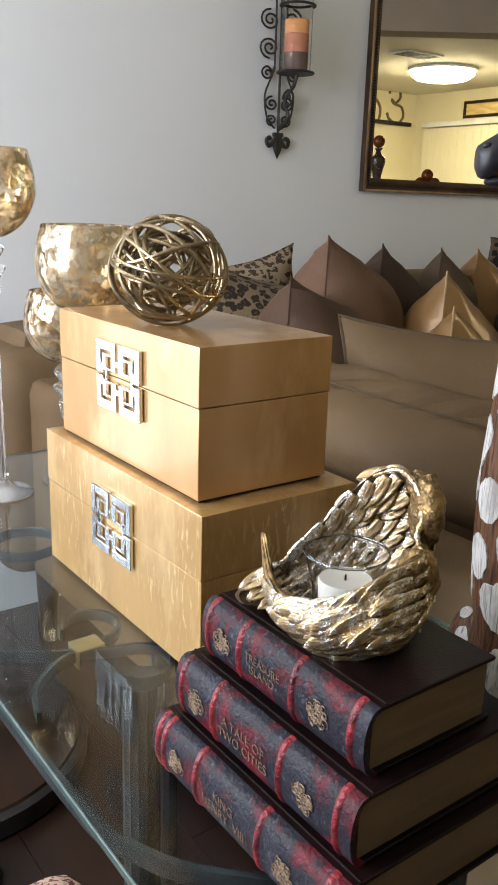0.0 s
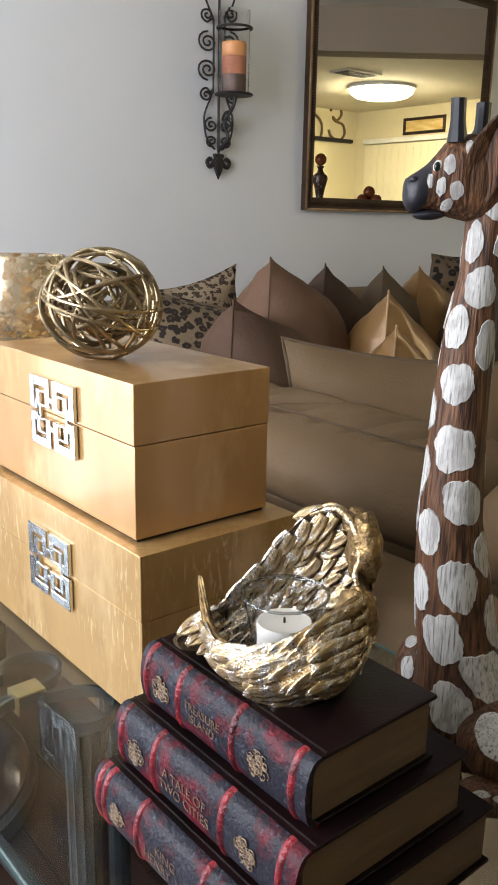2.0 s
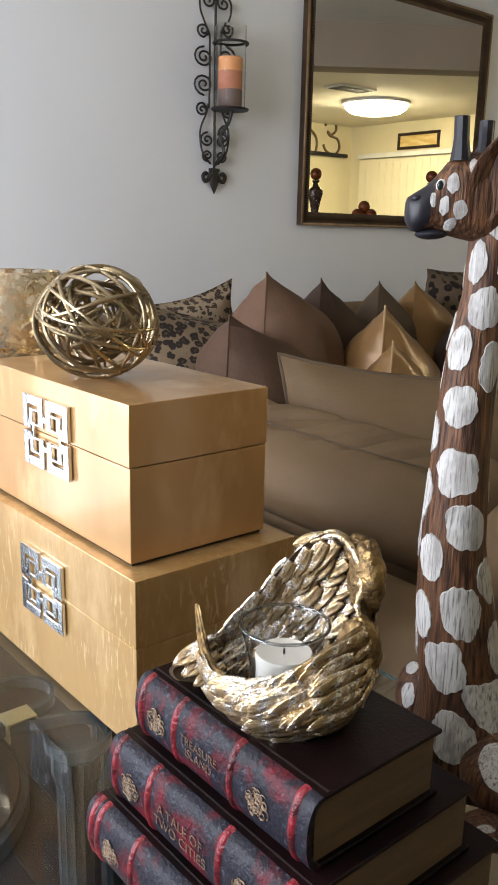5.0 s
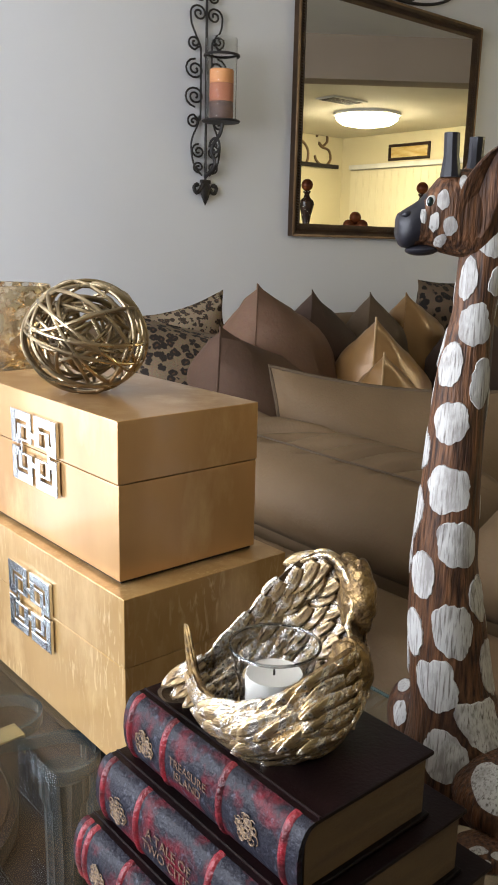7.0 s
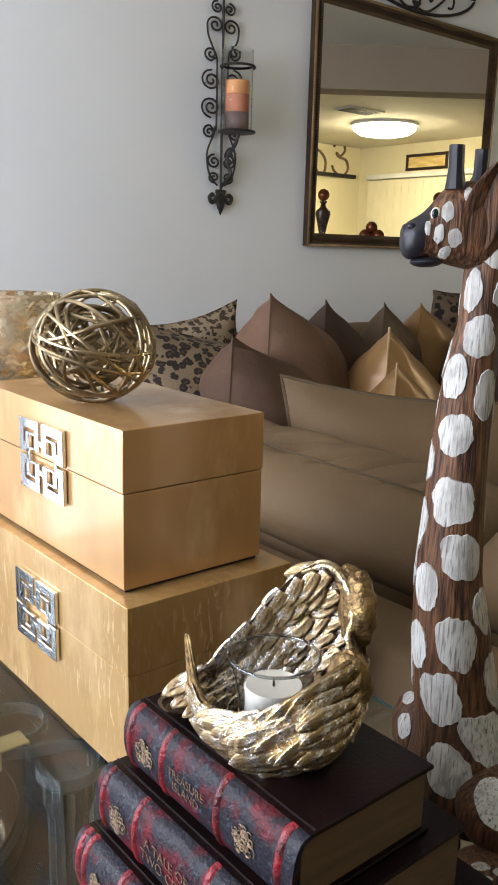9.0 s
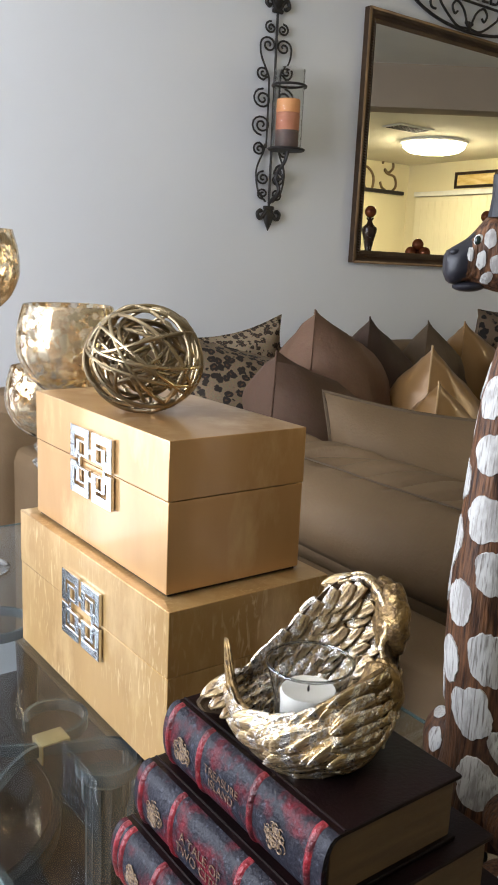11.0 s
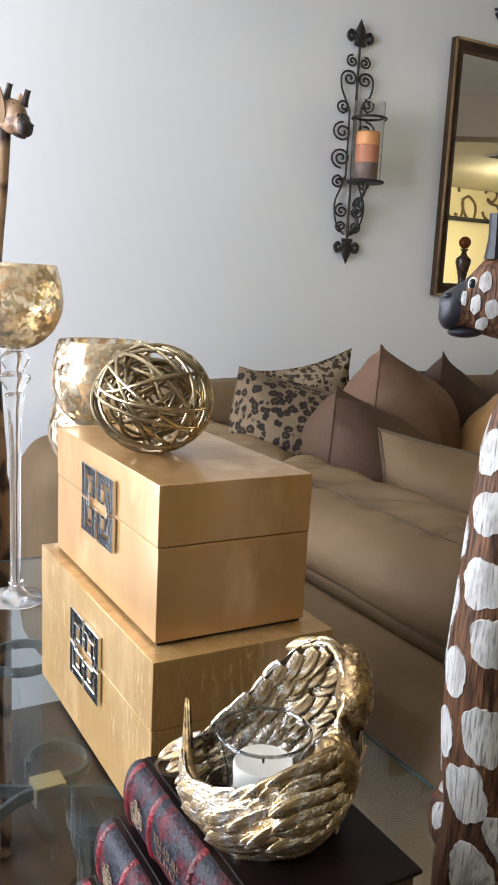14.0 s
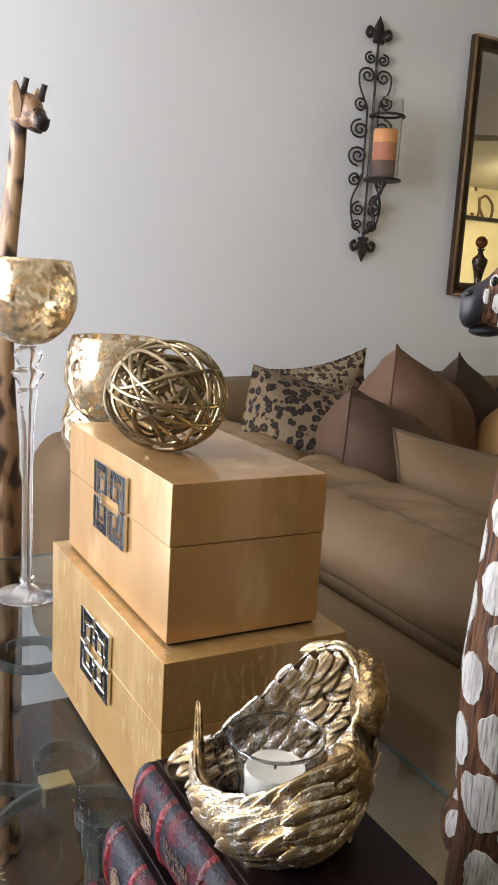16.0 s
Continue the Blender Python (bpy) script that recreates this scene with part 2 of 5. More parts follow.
M_SATIN_PIPE = mat("pale_gold_piping", (0.42, 0.27, 0.12), (0.34, 0.21, 0.09), scale=40, rough=0.4)
M_DARKBROWN = mat("dark_brown_suede", (0.058, 0.031, 0.0195), (0.038, 0.0205, 0.013), scale=5, rough=0.85, bump=0.3, bump_scale=90, fine=0.1)
M_SATIN = mat("bronze_gold_satin", (0.3, 0.165, 0.062), (0.21, 0.112, 0.042), scale=4, rough=0.33, bump=0.2, bump_scale=20, metal=0.15)
M_OLIVE = mat("taupe_cloth", (0.105, 0.067, 0.037), (0.078, 0.049, 0.027), scale=5, rough=0.8, bump=0.3, bump_scale=120)
M_LEOPARD = rosettes("leopard_fleece", (0.18, 0.125, 0.072), (0.08, 0.06, 0.05), (0.42, 0.28, 0.18), 46)
M_LEOPARD_FINE = rosettes("fine_leopard_fleece", (0.27, 0.2, 0.125), (0.12, 0.09, 0.075), (0.5, 0.36, 0.25), 64)
M_LEOPARD_DARK = rosettes("dark_leopard_fleece", (0.13, 0.085, 0.05), (0.06, 0.05, 0.045), (0.35, 0.25, 0.2), 34)
M_LEOPARD_SEAT = rosettes("leopard_seat_cloth", (0.6, 0.42, 0.32), (0.25, 0.1, 0.08), (0.4, 0.2, 0.18), 110)
M_IRON = mat("black_wrought_iron", (0.022, 0.02, 0.02), (0.035, 0.03, 0.028), scale=30, rough=0.5, metal=0.4, bump=0.4, bump_scale=200)
M_STRAP = mat("pewter_strap", (0.055, 0.066, 0.07), (0.026, 0.032, 0.035), scale=18, rough=0.35, metal=0.5, bump=0.3)
M_GOLDCLIP = mat("brushed_gold_clip", (0.38, 0.3, 0.16), rough=0.35, metal=0.9, scale=20)
M_CANDLE_TOP = mat("orange_wax", (0.8, 0.36, 0.14), (0.74, 0.32, 0.12), scale=20, rough=0.5)
M_CANDLE_MID = mat("salmon_wax", (0.56, 0.22, 0.12), (0.47, 0.17, 0.09), scale=24, rough=0.55)
M_CANDLE_LOW = mat("grey_brown_wax", (0.12, 0.085, 0.075), (0.2, 0.11, 0.08), scale=24, rough=0.6)
M_FRAME = mat("bronze_mirror_frame", (0.075, 0.042, 0.02), (0.04, 0.022, 0.012), scale=14, rough=0.4, metal=0.3, bump=0.3, rough_var=0.08)
M_FRAME_EDGE = mat("gilt_frame_edge", (0.3, 0.19, 0.09), (0.2, 0.12, 0.06), scale=20, rough=0.45, metal=0.4)
M_MIRROR = mat("mirror_silver", (0.9, 0.9, 0.88), (0.9, 0.9, 0.88), rough=0.0, metal=1.0)
M_GIRAFFE = mat("carved_brown_wood", (0.19, 0.086, 0.040), (0.024, 0.011, 0.007), scale=330, rough=0.5, bump=0.5, stretch=(1, 1, 0.07), bump_scale=420, mix=(0.3, 0.66), detail=8.0, spec=0.3)
layer(M_GIRAFFE, (0.03, 0.014, 0.009), 20, 0.52, 0.72, stretch=(1, 1, 0.3))
M_GIRAFFE_TAN, M_TAN_PLAIN = [mat(_n, (0.45, 0.29, 0.175), (0.27, 0.15, 0.085), scale=26, rough=0.45, bump=0.4, stretch=(1, 1, 0.12), bump_scale=120) for _n in ("patched_carved_wood", "pale_carved_wood")]
layer(M_GIRAFFE_TAN, (0.034, 0.017, 0.012), 20, 0.09, 0.22, stretch=(1, 1, 0.62), kind="PATCH")
layer(M_TAN_PLAIN, (0.13, 0.065, 0.036), 45, 0.53, 0.62)
M_MUZZLE = mat("dark_brown_muzzle", (0.045, 0.028, 0.024), (0.03, 0.02, 0.018), scale=30, rough=0.4, bump=0.3)
M_SPOT = mat("brushed_white_paint", (0.52, 0.51, 0.49), (0.13, 0.108, 0.095), scale=560, rough=0.7, bump=0.2, stretch=(1, 1, 0.05), bump_scale=900, mix=(0.5, 0.7), detail=9.0, spec=0.2)
layer(M_SPOT, (0.29, 0.27, 0.255), 70, 0.48, 0.66, stretch=(1, 1, 0.4))
M_HORN = mat("black_horn_paint", (0.010, 0.010, 0.014), (0.017, 0.016, 0.022), scale=14, rough=0.42, bump=0.1, spec=0.35)
M_EYE = mat("eye_black", (0.01, 0.02, 0.018), rough=0.12)
M_EYEWHITE = mat("eye_white", (0.75, 0.74, 0.7), rough=0.4)
M_BLIND = mat("ivory_blind", (0.8, 0.74, 0.55), (0.76, 0.7, 0.5), scale=3, rough=0.7)
M_TRIMWHITE = mat("white_trim", (0.78, 0.77, 0.74), rough=0.5, scale=5)
M_ART = mat("amber_art_print", (0.6, 0.4, 0.12), (0.75, 0.6, 0.3), scale=18, rough=0.5, stretch=(0.4, 0.4, 1.6))
M_REDBALL = mat("copper_red_ball", (0.3, 0.085, 0.025), (0.14, 0.035, 0.014), scale=20, rough=0.25, metal=0.4)
M_MOSAIC = mat("dark_mosaic", (0.03, 0.018, 0.012), (0.06, 0.03, 0.018), scale=30, rough=0.25)
layer(M_MOSAIC, (0.7, 0.6, 0.45), 60, 0.16, 0.1, rough=0.3, kind="CELL")
M_WOODTOP = mat("dark_walnut", (0.04, 0.018, 0.01), (0.016, 0.008, 0.005), scale=10, rough=0.3, stretch=(1, 0.12, 1), bump=0.1)
M_LETTER = mat("bronze_letter", (0.2, 0.13, 0.06), (0.14, 0.09, 0.045), scale=20, rough=0.5, metal=0.2)
M_CURTAIN = mat("navy_curtain", (0.02, 0.026, 0.045), (0.014, 0.018, 0.03), scale=20, rough=0.9, bump=0.3)
M_RUG = mat("charcoal_rug", (0.035, 0.035, 0.038), (0.02, 0.02, 0.022), scale=60, rough=0.95, bump=0.8, bump_scale=300)
M_SHADE = bpy.data.materials.new("glowing_diffuser")
M_SHADE.use_nodes = True
M_SHADE.node_tree.nodes["Principled BSDF"].inputs["Emission Color"].default_value = (1.0, 0.88, 0.55, 1)
M_SHADE.node_tree.nodes["Principled BSDF"].inputs["Emission Strength"].default_value = 72.0

# ---------------- mesh helpers ----------------


def mesh_of(name, bm, smooth=True):
    bmesh.ops.recalc_face_normals(bm, faces=bm.faces)
    me = bpy.data.meshes.new(name)
    bm.to_mesh(me)
    bm.free()
    if smooth:
        me.polygons.foreach_set("use_smooth", [True] * len(me.polygons))
        me.set_sharp_from_angle(angle=radians(38))
        if len(me.polygons) <= 110:
            # the broad faces of a bevelled block stay flat
            for p in me.polygons:
                if max(abs(c) for c in p.normal) > 0.9999:
                    p.use_smooth = False
    return me


def part(name, bm, material, parent=None, label="", smooth=True):
    ob = new(name, mesh_of(name, bm, smooth))
    for m in material if isinstance(material, (list, tuple)) else (material,):
        ob.data.materials.append(m)
    ob.parent = parent
    return tagged(ob, label)


def piece(name, me, parent, m=None):
    ob = new(name, me)
    ob.parent = parent
    if m is not None:
        ob.matrix_basis = m
    return ob


def thing(name, label, category, m=None, group="", kind=""):
    ob = new(name)
    ob.empty_display_size = 0.05
    if m is not None:
        ob.matrix_world = m
    return tagged(ob, label, category, group, kind)


def box(bm, lo, hi, bevel=0.0, seg=2, mi=0):
    r = bmesh.ops.create_cube(bm, size=1)
    c = [(a + b) / 2 for a, b in zip(lo, hi)]
    s = [b - a for a, b in zip(lo, hi)]
    for v in r["verts"]:
        v.co = Vector((c[0] + v.co.x * s[0], c[1] + v.co.y * s[1], c[2] + v.co.z * s[2]))
    if bevel:
        edges = list({e for v in r["verts"] for e in v.link_edges})
        bmesh.ops.bevel(bm, geom=edges, offset=bevel, segments=seg, profile=0.5, affect="EDGES")
    if mi:
        for f in bm.faces:
            if f.material_index == 0:
                f.material_index = mi
    return bm


def boxed(lo, hi, bevel=0.0, seg=2):
    return box(bmesh.new(), lo, hi, bevel, seg)


def rings(bm, loops, close_ends=True, closed=False, mi=0):
    """Skins a list of loops of points, one after another."""
    vs = [[bm.verts.new(p) for p in loop] for loop in loops]
    n = len(vs[0])
    pairs = list(zip(vs, vs[1:])) + ([(vs[-1], vs[0])] if closed else [])
    for a, b in pairs:
        for i in range(n):
            f = bm.faces.new((a[i], a[(i + 1) % n], b[(i + 1) % n], b[i]))
            f.material_index = mi
    if close_ends and not closed:
        bm.faces.new(vs[0][::-1]).material_index = mi
        bm.faces.new(vs[-1]).material_index = mi
    return bm


def lathe(profile, n=40, bm=None, at=(0, 0, 0), closed=False):
    """Turns a profile of (radius, height) round the upright axis."""
    bm = bm or bmesh.new()
    loops = [[(at[0] + r * math.cos(2 * math.pi * k / n), at[1] + r * math.sin(2 * math.pi * k / n), at[2] + z) for k in range(n)] for r, z in profile]
    return rings(bm, loops, not closed, closed)


def tube(bm, pts, radius, n=8, closed=False, flat=1.0, up=None):
    """A rod bent along points. flat below 1 makes a strap; up holds the strap's wide side."""
    pts = [Vector(p) for p in pts]
    rad = radius if isinstance(radius, (list, tuple)) else [radius] * len(pts)
    m = len(pts)
    loops, ref = [], None
    for i, p in enumerate(pts):
        a = pts[(i - 1) % m] if closed or i else p
        b = pts[(i + 1) % m] if closed or i < m - 1 else p
        d = (b - a).normalized()
        if up is not None:
            ref = Vector(up)
        elif ref is None:
            ref = Vector((0, 0, 1)) if abs(d.z) < 0.9 else Vector((1, 0, 0))
        x = ref - d * ref.dot(d)
        if x.length < 1e-5:
            x = d.orthogonal()
        x.normalize()
        ref = x if up is None else ref
        y = d.cross(x)
        loops.append([p + rad[i] * (x * math.cos(2 * math.pi * k / n) + flat * y * math.sin(2 * math.pi * k / n)) for k in range(n)])
    return rings(bm, loops, True, closed)


def ellipsoid(bm, c, r, rot=None, n=20, k=12, mi=0):
    rot = rot or Matrix.Identity(3)
    loops = []
    for j in range(1, k):
        a = math.pi * j / k
        loops.append([Vector(c) + rot @ Vector((r[0] * math.sin(a) * math.cos(2 * math.pi * i / n), r[1] * math.sin(a) * math.sin(2 * math.pi * i / n),
                                                -r[2] * math.cos(a))) for i in range(n)])
    return rings(bm, loops, True, False, mi)


def spiral(c, r, turns, start, sense=1, n=26, inner=0.16):
    """Points in a plane from the outer end of a scroll to its eye."""
    out = []
    for i in range(n):
        f = i / (n - 1)
        a = start + sense * turns * 2 * math.pi * f
        q = r * (1 - (1 - inner) * f)
        out.append((c[0] + q * math.cos(a), c[1] + q * math.sin(a)))
    return out


def smooth_path(pts, n=8):
    """A rounder path through points (Catmull-Rom)."""
    pts = [Vector(p) for p in pts]
    out = []
    for i in range(len(pts) - 1):
        p0, p1, p2, p3 = pts[max(i - 1, 0)], pts[i], pts[i + 1], pts[min(i + 2, len(pts) - 1)]
        for k in range(n):
            t = k / n
            out.append(0.5 * ((2 * p1) + (p2 - p0) * t + (2 * p0 - 5 * p1 + 4 * p2 - p3) * t * t + (3 * p1 - p0 - 3 * p2 + p3) * t ** 3))
    return out + [pts[-1]]


def lettering(name, text, size, material, parent, m, label="", depth=0.0006, shear=0.0):
    c = bpy.data.curves.new(name, "FONT")
    c.body, c.size, c.extrude, c.align_x, c.align_y, c.shear = text, size, depth, "CENTER", "CENTER", shear
    c.space_line = 0.95
    t = new(name, c)
    dg = bpy.context.evaluated_depsgraph_get()
    me = bpy.data.meshes.new_from_object(t.evaluated_get(dg))
    bpy.data.objects.remove(t)
    ob = new(name, me)
    me.materials.clear()
    me.materials.append(material)
    ob.parent = parent
    ob.matrix_basis = m
    return tagged(ob, label)


# ---------------- the room ----------------
EAST, SOUTH, CEIL = 7.4, -2.4, 2.44

bm = bmesh.new()
box(bm, (WEST - 0.14, BACK, 0), (-1.1, BACK + 0.12, CEIL))
box(bm, (-1.1, BACK, 0), (-0.25, BACK + 0.12, 0.3))
box(bm, (-1.1, BACK, 2.12), (-0.25, BACK + 0.12, CEIL))
box(bm, (-0.25, BACK, 0), (EAST + 0.12, BACK + 0.12, CEIL))
part("wall_north", bm, M_WALL)
tagged(bpy.data.objects["wall_north"], "pale grey-white painted plaster wall", "wall", kind="structure")
bm = bmesh.new()
box(bm, (WEST - 0.14, SOUTH, 0), (WEST, 0.25, CEIL))
box(bm, (WEST - 0.14, 2.2, 0), (WEST, BACK, CEIL))
box(bm, (WEST - 0.14, 0.25, 2.22), (WEST, 2.2, CEIL))
box(bm, (WEST - 0.14, 0.25, 0), (WEST, 2.2, 0.98))
part("wall_west", bm, M_WALL)
tagged(bpy.data.objects["wall_west"], "grey-white wall with a wide window opening", "wall", kind="structure")
part("wall_south", boxed((WEST - 0.14, SOUTH - 0.12, 0), (EAST + 0.12, SOUTH, CEIL)), M_WALL_WARM)
tagged(bpy.data.objects["wall_south"], "cream yellow painted dining wall", "wall", kind="structure")
part("wall_east", boxed((EAST, SOUTH, 0), (EAST + 0.12, BACK, CEIL)), M_WALL_WARM)
tagged(bpy.data.objects["wall_east"], "cream yellow painted wall behind the blinds", "wall", kind="structure")
part("ceiling", boxed((WEST - 0.14, SOUTH - 0.12, CEIL), (EAST + 0.12, BACK + 0.12, CEIL + 0.1)), M_CEIL)
tagged(bpy.data.objects["ceiling"], "off-white textured ceiling", "ceiling", kind="structure")

win = thing("window_1", "wide white-framed window letting daylight in", "window", kind="structure")
for lo, hi in (((0.25, 0.98), (0.3, 2.22)), ((2.15, 0.98), (2.2, 2.22)), ((0.3, 2.17), (2.15, 2.22)), ((0.3, 0.98), (2.15, 1.03))):
    part("window_frame", boxed((WEST - 0.12, *lo), (WEST - 0.07, *hi), 0.004), M_TRIMWHITE, win)
win = thing("window_2", "white-framed corner window letting daylight in", "window", kind="structure")
for lo, hi in (((-1.1, 0.3), (-1.06, 2.12)), ((-0.28, 0.3), (-0.25, 2.12)), ((-1.06, 2.08), (-0.28, 2.12)), ((-1.06, 0.3), (-0.28, 0.34))):
    part("window_frame", boxed((lo[0], BACK + 0.07, lo[1]), (hi[0], BACK + 0.11, hi[1]), 0.004), M_TRIMWHITE, win)
bm = bmesh.new()
loops = []
for z in np.linspace(0.02, 2.3, 8):
    fold = [(-0.245 + 0.28 * k / 40, BACK - 0.05 + 0.02 * math.sin(k * 0.95 + 0.2 * math.sin(z * 3)), z) for k in range(41)]
    loops.append(fold + [(x, y + 0.004, zz) for x, y, zz in fold[::-1]])
rings(bm, loops)
curtain = part("curtain", bm, M_CURTAIN)
tagged(curtain, "dark navy curtain drawn beside the window", "curtain")

# diagonal header and ledge wall between the living and the dining end
DIAG = pose(4.0, 0.98, 0, 0, 0, 37.5)
hd = part("header", boxed((-1.1, -0.09, 2.2), (2.2, 0.09, CEIL)), M_HEADER, None)
hd.matrix_world = DIAG
tagged(hd, "pale painted header beam below the ceiling", "beam", kind="structure")
hw = part("half_wall", boxed((-1.1, -0.09, 0), (2.2, 0.09, 1.33)), M_WALL, None)
hw.matrix_world = DIAG
tagged(hw, "painted half wall with a flat ledge", "half wall", kind="structure")

# ---------------- console table ----------------
GX0, GX1, GY0, GY1, GZ = 0.254, 0.739, 0.1, 1.478, 0.776
GT = GZ + 0.0006
console = thing("console_table", "glass-topped console table with wrought scroll base behind the sofa", "table", pose(0.5, 0.8, 0))


def under(parent, *coords):
    return [Vector(c) - parent.location for c in coords]


def local(parent, bm):
    bmesh.ops.translate(bm, verts=bm.verts, vec=-parent.location)
    return bm


top = part("glass_top", local(console, boxed((GX0, GY0, GZ - 0.008), (GX1, GY1, GZ), 0.002, 3)), M_TABLEGLASS, console, "clear greenish glass top")
top.visible_shadow = False
top.data.materials.append(M_GLASSEDGE)
for p in top.data.polygons:
    p.material_index = 0 if abs(p.normal.z) > 0.999 else 1


def strap(name, pts, label, deep=0.013, thick=0.0045, z=GZ - 0.022):
    """A flat iron bar on edge, bent along a line in plan."""
    pts = smooth_path([(x, y, z) for x, y in pts], 6)
    loops = []
    for k, p in enumerate(pts):
        d = (pts[min(k + 1, len(pts) - 1)] - pts[max(k - 1, 0)]).normalized()
        q = Vector((-d.y, d.x, 0)) * thick / 2
        h = Vector((0, 0, deep / 2))
        loops.append([p + q + h, p - q + h, p - q * 1.15, p - q - h, p + q - h, p + q * 1.15])
    return part(name, local(console, rings(bmesh.new(), loops)), M_STRAP, console, label, smooth=False)


def ring_line(cx, cy, r, a0, turn=5.6, n=18, grow=0.0):
    return [(cx + (r + grow * k / n) * math.cos(a0 + turn * k / n), cy + (r + grow * k / n) * math.sin(a0 + turn * k / n)) for k in range(n + 1)]


SCROLL = "flat pewter scroll under the glass"
strap("scroll", [(0.294, 0.83), (0.327, 0.808), (0.364, 0.79)] + ring_line(0.398, 0.835, 0.04, 4.2, 5.2, 16, -0.01), SCROLL)
strap("scroll", [(0.285, 0.70), (0.298, 0.742), (0.333, 0.775), (0.364, 0.786), (0.40, 0.772)] + ring_line(0.412, 0.73, 0.037, 1.3, -5.0, 16, -0.008), SCROLL)
strap("scroll", ring_line(0.43, 1.108, 0.05, 3.3, 5.3, 18, -0.006), SCROLL)
strap("scroll", [(0.383, 1.294), (0.392, 1.24), (0.39, 1.187), (0.381, 1.13), (0.365, 1.107), (0.342, 1.108), (0.33, 1.13), (0.342, 1.15)], SCROLL)
for cx, cy, a0 in ((0.60, 1.0, 5.0), (0.60, 0.45, 0.2), (0.41, 0.45, 3.0), (0.62, 1.3, 3.0)):
    strap("scroll", ring_line(cx, cy, 0.046, a0), SCROLL)
for cx, cy in ((0.415, 0.735), (0.40, 1.33), (0.60, 1.0), (0.60, 0.45)):
    bm = bmesh.new()
    n = 28
    lathe([(0.026, 0.02), (0.026, 0.03), (0.022, 0.04), (0.022, 0.70), (0.026, 0.71), (0.026, 0.735)], n, bm, (cx, cy, 0))
    for v in bm.verts:
        d = Vector((v.co.x - cx, v.co.y - cy, 0))
        if 0.05 < v.co.z < 0.72:
            k = round(math.atan2(d.y, d.x) / (2 * math.pi) * n)
            v.co -= d * (0.12 if k % 2 else 0.0)
    part("leg", local(console, bm), M_STRAP, console, "fluted pewter leg")
    part("foot", local(console, lathe([(0.034, 0.0), (0.036, 0.008), (0.03, 0.02)], 28, None, (cx, cy, 0))), M_IRON, console)
bm = bmesh.new()
box(bm, (0.362, 0.776, GZ - 0.0135), (0.392, 0.802, GZ - 0.0115), 0.0006)
box(bm, (0.3605, 0.776, GZ - 0.034), (0.3625, 0.802, GZ - 0.0115), 0.0006)
box(bm, (0.391, 0.776, GZ - 0.034), (0.393, 0.802, GZ - 0.0115), 0.0006)
part("clip", local(console, bm), M_GOLDCLIP, console, "brushed gold clip under the glass")
strap("apron", [(0.40, 1.42), (0.33, 1.36), (0.287, 1.24), (0.268, 1.05), (0.262, 0.85), (0.2625, 0.7), (0.2635, 0.609), (0.268, 0.531), (0.280, 0.497), (0.296, 0.466), (0.316, 0.442), (0.35, 0.41)],
      "bowed grey metal apron under the glass", 0.016, 0.006)

# ---------------- gold boxes ----------------


def latch_plate(parent, x, y0, y1, z0, z1):
    """Half of a square fret latch: an outer frame of two open squares with smaller squares inside."""
    t = 0.0042
    bm = bmesh.new()
    w = (y1 - y0)
    mid = (y0 + y1) / 2
    b = w * 0.105

    def bar(ya, za, yb, zb):
        box(bm, (x - t, min(ya, yb), min(za, zb)), (x, max(ya, yb), max(za, zb)), 0.0006, 1)

    h = z1 - z0
    for s in (-1, 1):
        o = mid + s * w / 2
        i = mid + s * w * 0.035
        bar(o, z0, o - s * b, z1)
        bar(o - s * b, z1 - b, i, z1)
        bar(i, z1 - b, i + s * b, z0 + h * 0.12)
        bar(o - s * b, z0, mid + s * w * 0.33, z0 + b)
        bar(mid + s * w * 0.27, z0 + h * 0.12, mid + s * w * 0.27 + s * b * 0.8, z0 + h * 0.62)
        bar(i + s * b, z0 + h * 0.54, mid + s * w * 0.27, z0 + h * 0.62)
        bar(i + s * b, z0 + h * 0.12, mid + s * w * 0.27, z0 + h * 0.2)
    bar(mid - w * 0.036, z0 + h * 0.3, mid + w * 0.036, z0 + h * 0.46)
    return bm


def flipped(bm, z):
    for v in bm.verts:
        v.co.z = 2 * z - v.co.z
    return bm


def gold_box(label, x0, x1, y0, y1, z0, z1, split, latch, leaf):
    b = thing("storage_box", label, "box", pose((x0 + x1) / 2, (y0 + y1) / 2, z0), "stacked gold boxes")
    part("body", local(b, boxed((x0, y0, z0 + 0.003), (x1, y1, split - 0.0004), 0.0009)), leaf, b)
    part("lid", local(b, boxed((x0 - 0.0006, y0 - 0.0006, split + 0.0004), (x1 + 0.0006, y1 + 0.0006, z1), 0.0009)), leaf, b)
    # inset near-black core, added to draw the shadow line under the box and lid
    part("gap_core", local(b, boxed((x0 + 0.003, y0 + 0.003, z0), (x1 - 0.003, y1 - 0.003, z1 - 0.01))), M_DARKGAP, b, "added dark core that draws the shadow gap under the box")
    ya, yb, za, zb = latch
    zm = (za + zb) / 2
    part("latch_plate", local(b, latch_plate(b, x0 - 0.0012, ya, yb, zm + 0.0015, zb)), M_CHROME, b, "polished chrome fret latch", smooth=False)
    part("latch_plate", local(b, flipped(latch_plate(b, x0 - 0.0012, ya, yb, zm + 0.0015, zb), zm)), M_CHROME, b, "polished chrome fret latch", smooth=False)
    for y in (ya + 0.02, yb - 0.02):
        part("latch_link", local(b, boxed((x0 - 0.004, y - 0.002, zm - 0.006), (x0 - 0.001, y + 0.002, zm + 0.006), 0.0006)), M_CHROME, b)
    return b


